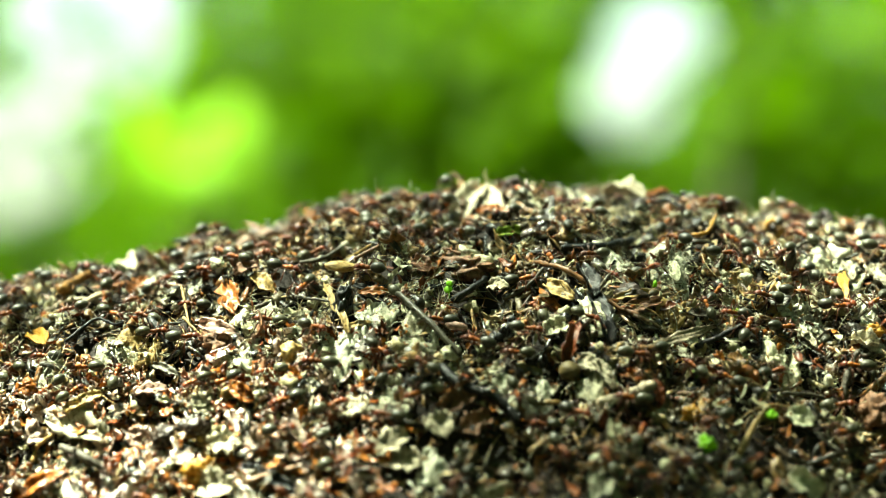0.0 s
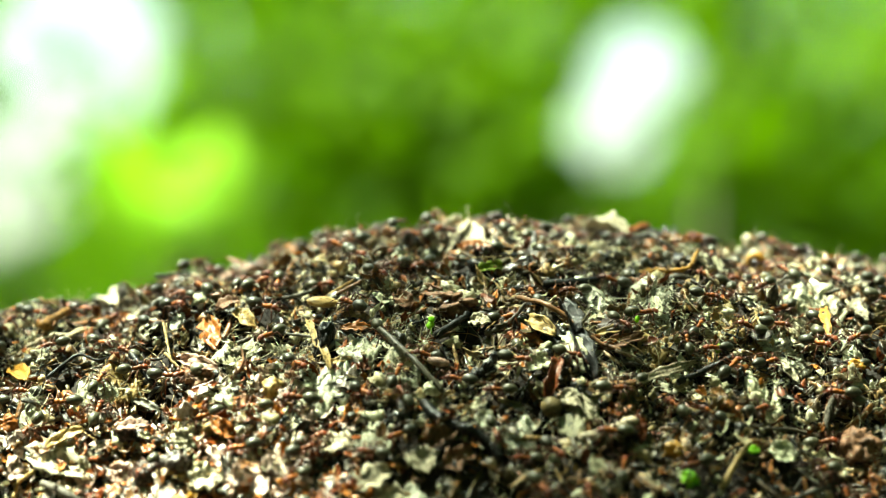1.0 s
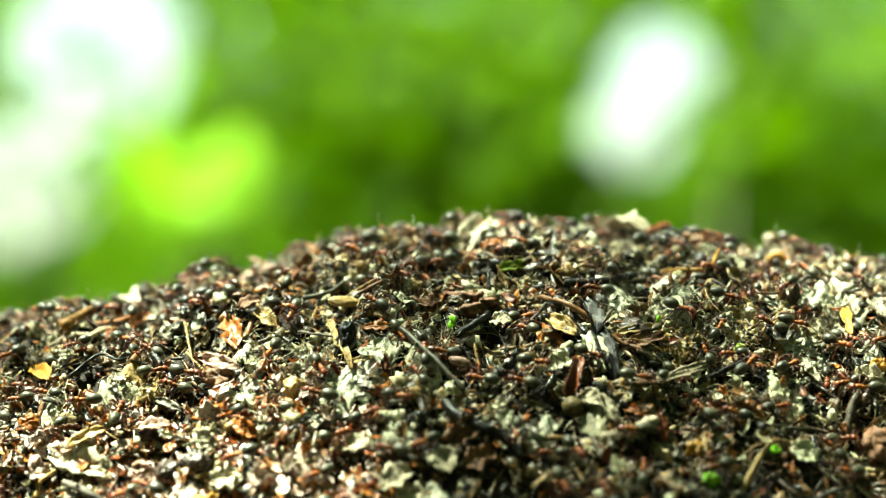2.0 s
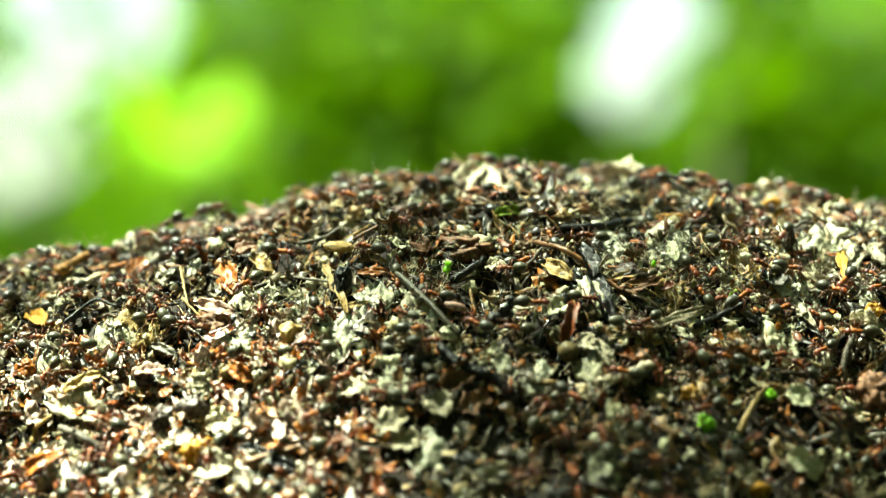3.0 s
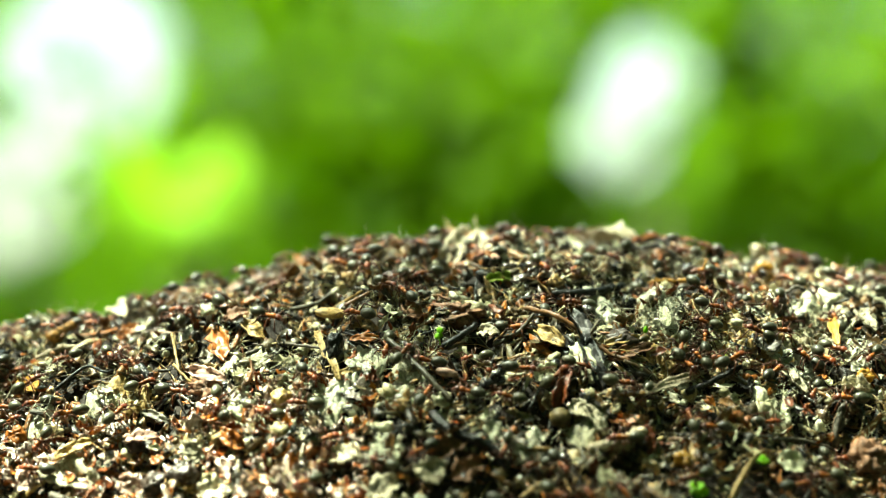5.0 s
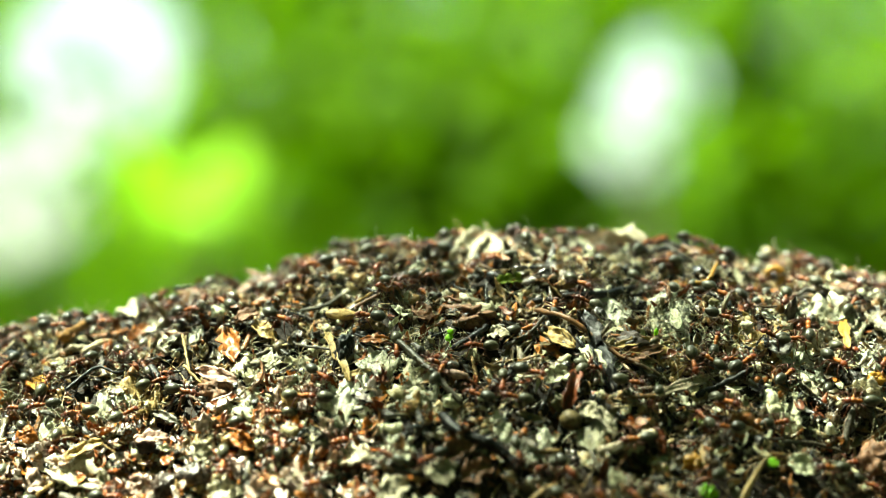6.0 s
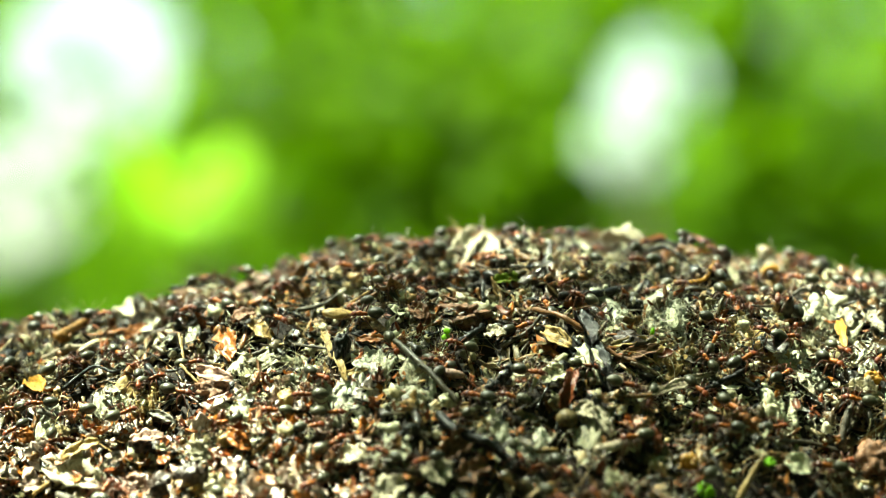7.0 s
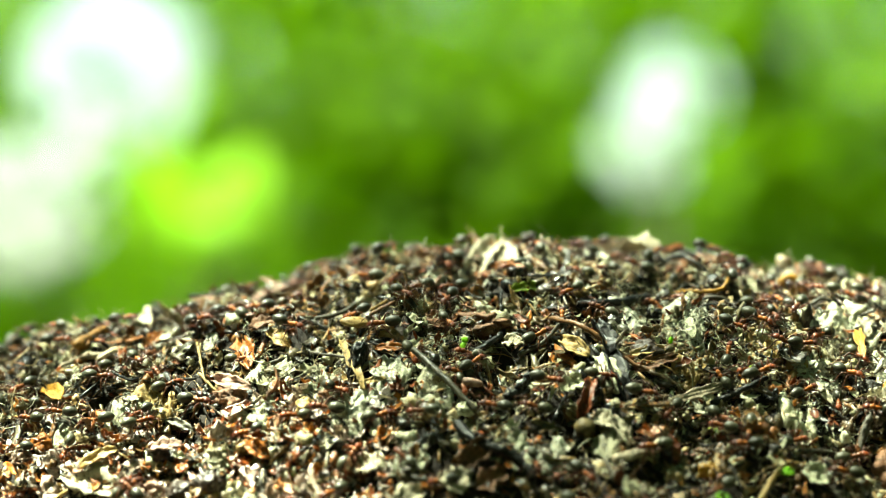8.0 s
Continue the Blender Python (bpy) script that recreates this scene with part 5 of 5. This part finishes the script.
single_pieces("bud_scale", flakes, M["scale", "object"], 280, (0.0010, 0.0024), (0.002, 0.0052), 0.7,
              "dry brown bud scale lying on the mound", "bud scale", "bud scales on the mound", 31)
M["rust", "object"] = litter_material("rust_husk", [(0.30, 0.085, 0.015), (0.20, 0.05, 0.012), (0.42, 0.16, 0.03), (0.13, 0.035, 0.01)], 0.36, "object", 2000, 0.45, 0.4, 0.25, spec=0.4)
single_pieces("rust_husk", flakes, M["rust", "object"], 160, (0.0012, 0.0026), (0.0016, 0.0036), 0.8,
              "rust-coloured husk lying on the mound", "husk", "rust-coloured husks on the mound", 35)
single_pieces("pale_scrap", flakes, M["pale", "object"], 170, (0.0012, 0.0026), (0.0014, 0.0036), 0.8,
              "cream scrap of dry leaf lying on the mound", "leaf scrap", "cream leaf scraps on the mound", 36)
single_pieces("twig_end", rods, M["dark", "object"], 150, (0.0012, 0.0024), (0.003, 0.008), 0.3,
              "short dark twig end lying on the mound", "twig", "twig ends on the mound", 32)
single_pieces("dry_needle", fibres, M["straw", "object"], 130, (0.0016, 0.0028), (0.004, 0.010), 0.25,
              "thin dry straw-coloured needle on the mound", "needle", "dry needles on the mound", 33)
single_pieces("lichen_crumb", chunks, M["pale", "object"], 110, (0.0008, 0.0018), (0.0012, 0.003), 0.8,
              "pale greenish crumb of lichen on the mound", "lichen", "lichen crumbs on the mound", 34)
wide = [(m, s) for m, s in flat_places(rng, 2800, (-0.6, 0.62, -0.1, 1.1), (0.0, 0.003), (0.006, 0.022), 0.45)
        if not (VIEW[0] < m.translation.x < VIEW[1] and VIEW[2] < m.translation.y < VIEW[3])
        and (s < 0.009 or abs(m.translation.x) > 0.24 or not 0.3 < m.translation.y < 0.72)]
floor_rng = random.Random(41)
fallen = []
while len(fallen) < 4000:
    x, y = floor_rng.gauss(0, 2.2), floor_rng.gauss(1.0, 2.2)
    if height(x, y) < 0.01:
        e = Euler((floor_rng.gauss(0, 0.3), floor_rng.gauss(0, 0.3), floor_rng.uniform(0, 6.3)))
        fallen.append((Matrix.Translation((x, y, 0.012)) @ e.to_matrix().to_4x4(), floor_rng.uniform(0.04, 0.09)))
strew("fallen_leaves", LEAVES, fallen, M["scale", "island"], "brown fallen leaves on the forest floor", "leaf litter")
strew("outer_litter", splinters + flakes[:12], wide, M["scale", "island"], "brown leaf litter on the mound's outer slopes", "litter")


def motions():
    base = sapling.location.copy()
    walk(sapling, [(t, pose(*base, 0, lean, 0)) for t, lean in ((0, 7.0), (1.5, 6.6), (3.0, 6.4), (3.8, 5.2), (4.7, 2.8), (5.8, 0.4), (7.0, 0.0), (8.0, 0.3))])
    for ant, rows, speed, phase in ANTS:
        walk(ant, rows)
        x, y = ant.location.x, ant.location.y
        if not (0.442 < y < 0.495) or abs(x) > 0.075:
            continue
        beat = 2.6 if speed > 0.001 else 0.5
        swing = 17 if speed > 0.001 else 5
        limb = [c for c in ant.children if c.name.split(".")[0] in ("leg", "antenna")]
        for k, c in enumerate(limb):
            home = Matrix.Translation(c.location)
            step = 0.2 if speed > 0.001 else 0.5
            n = round(8 / step)
            off = phase * 6.28 + (k % 2 + k // 2) * math.pi
            amount = 12 if c.name.startswith("antenna") else swing
            walk(c, [(i * step, home @ pose(0, 0, 0, amount * 0.4 * math.cos(off + beat * 6.28 * i * step), 0, amount * math.sin(off + beat * 6.28 * i * step))) for i in range(n + 1)])


motions()
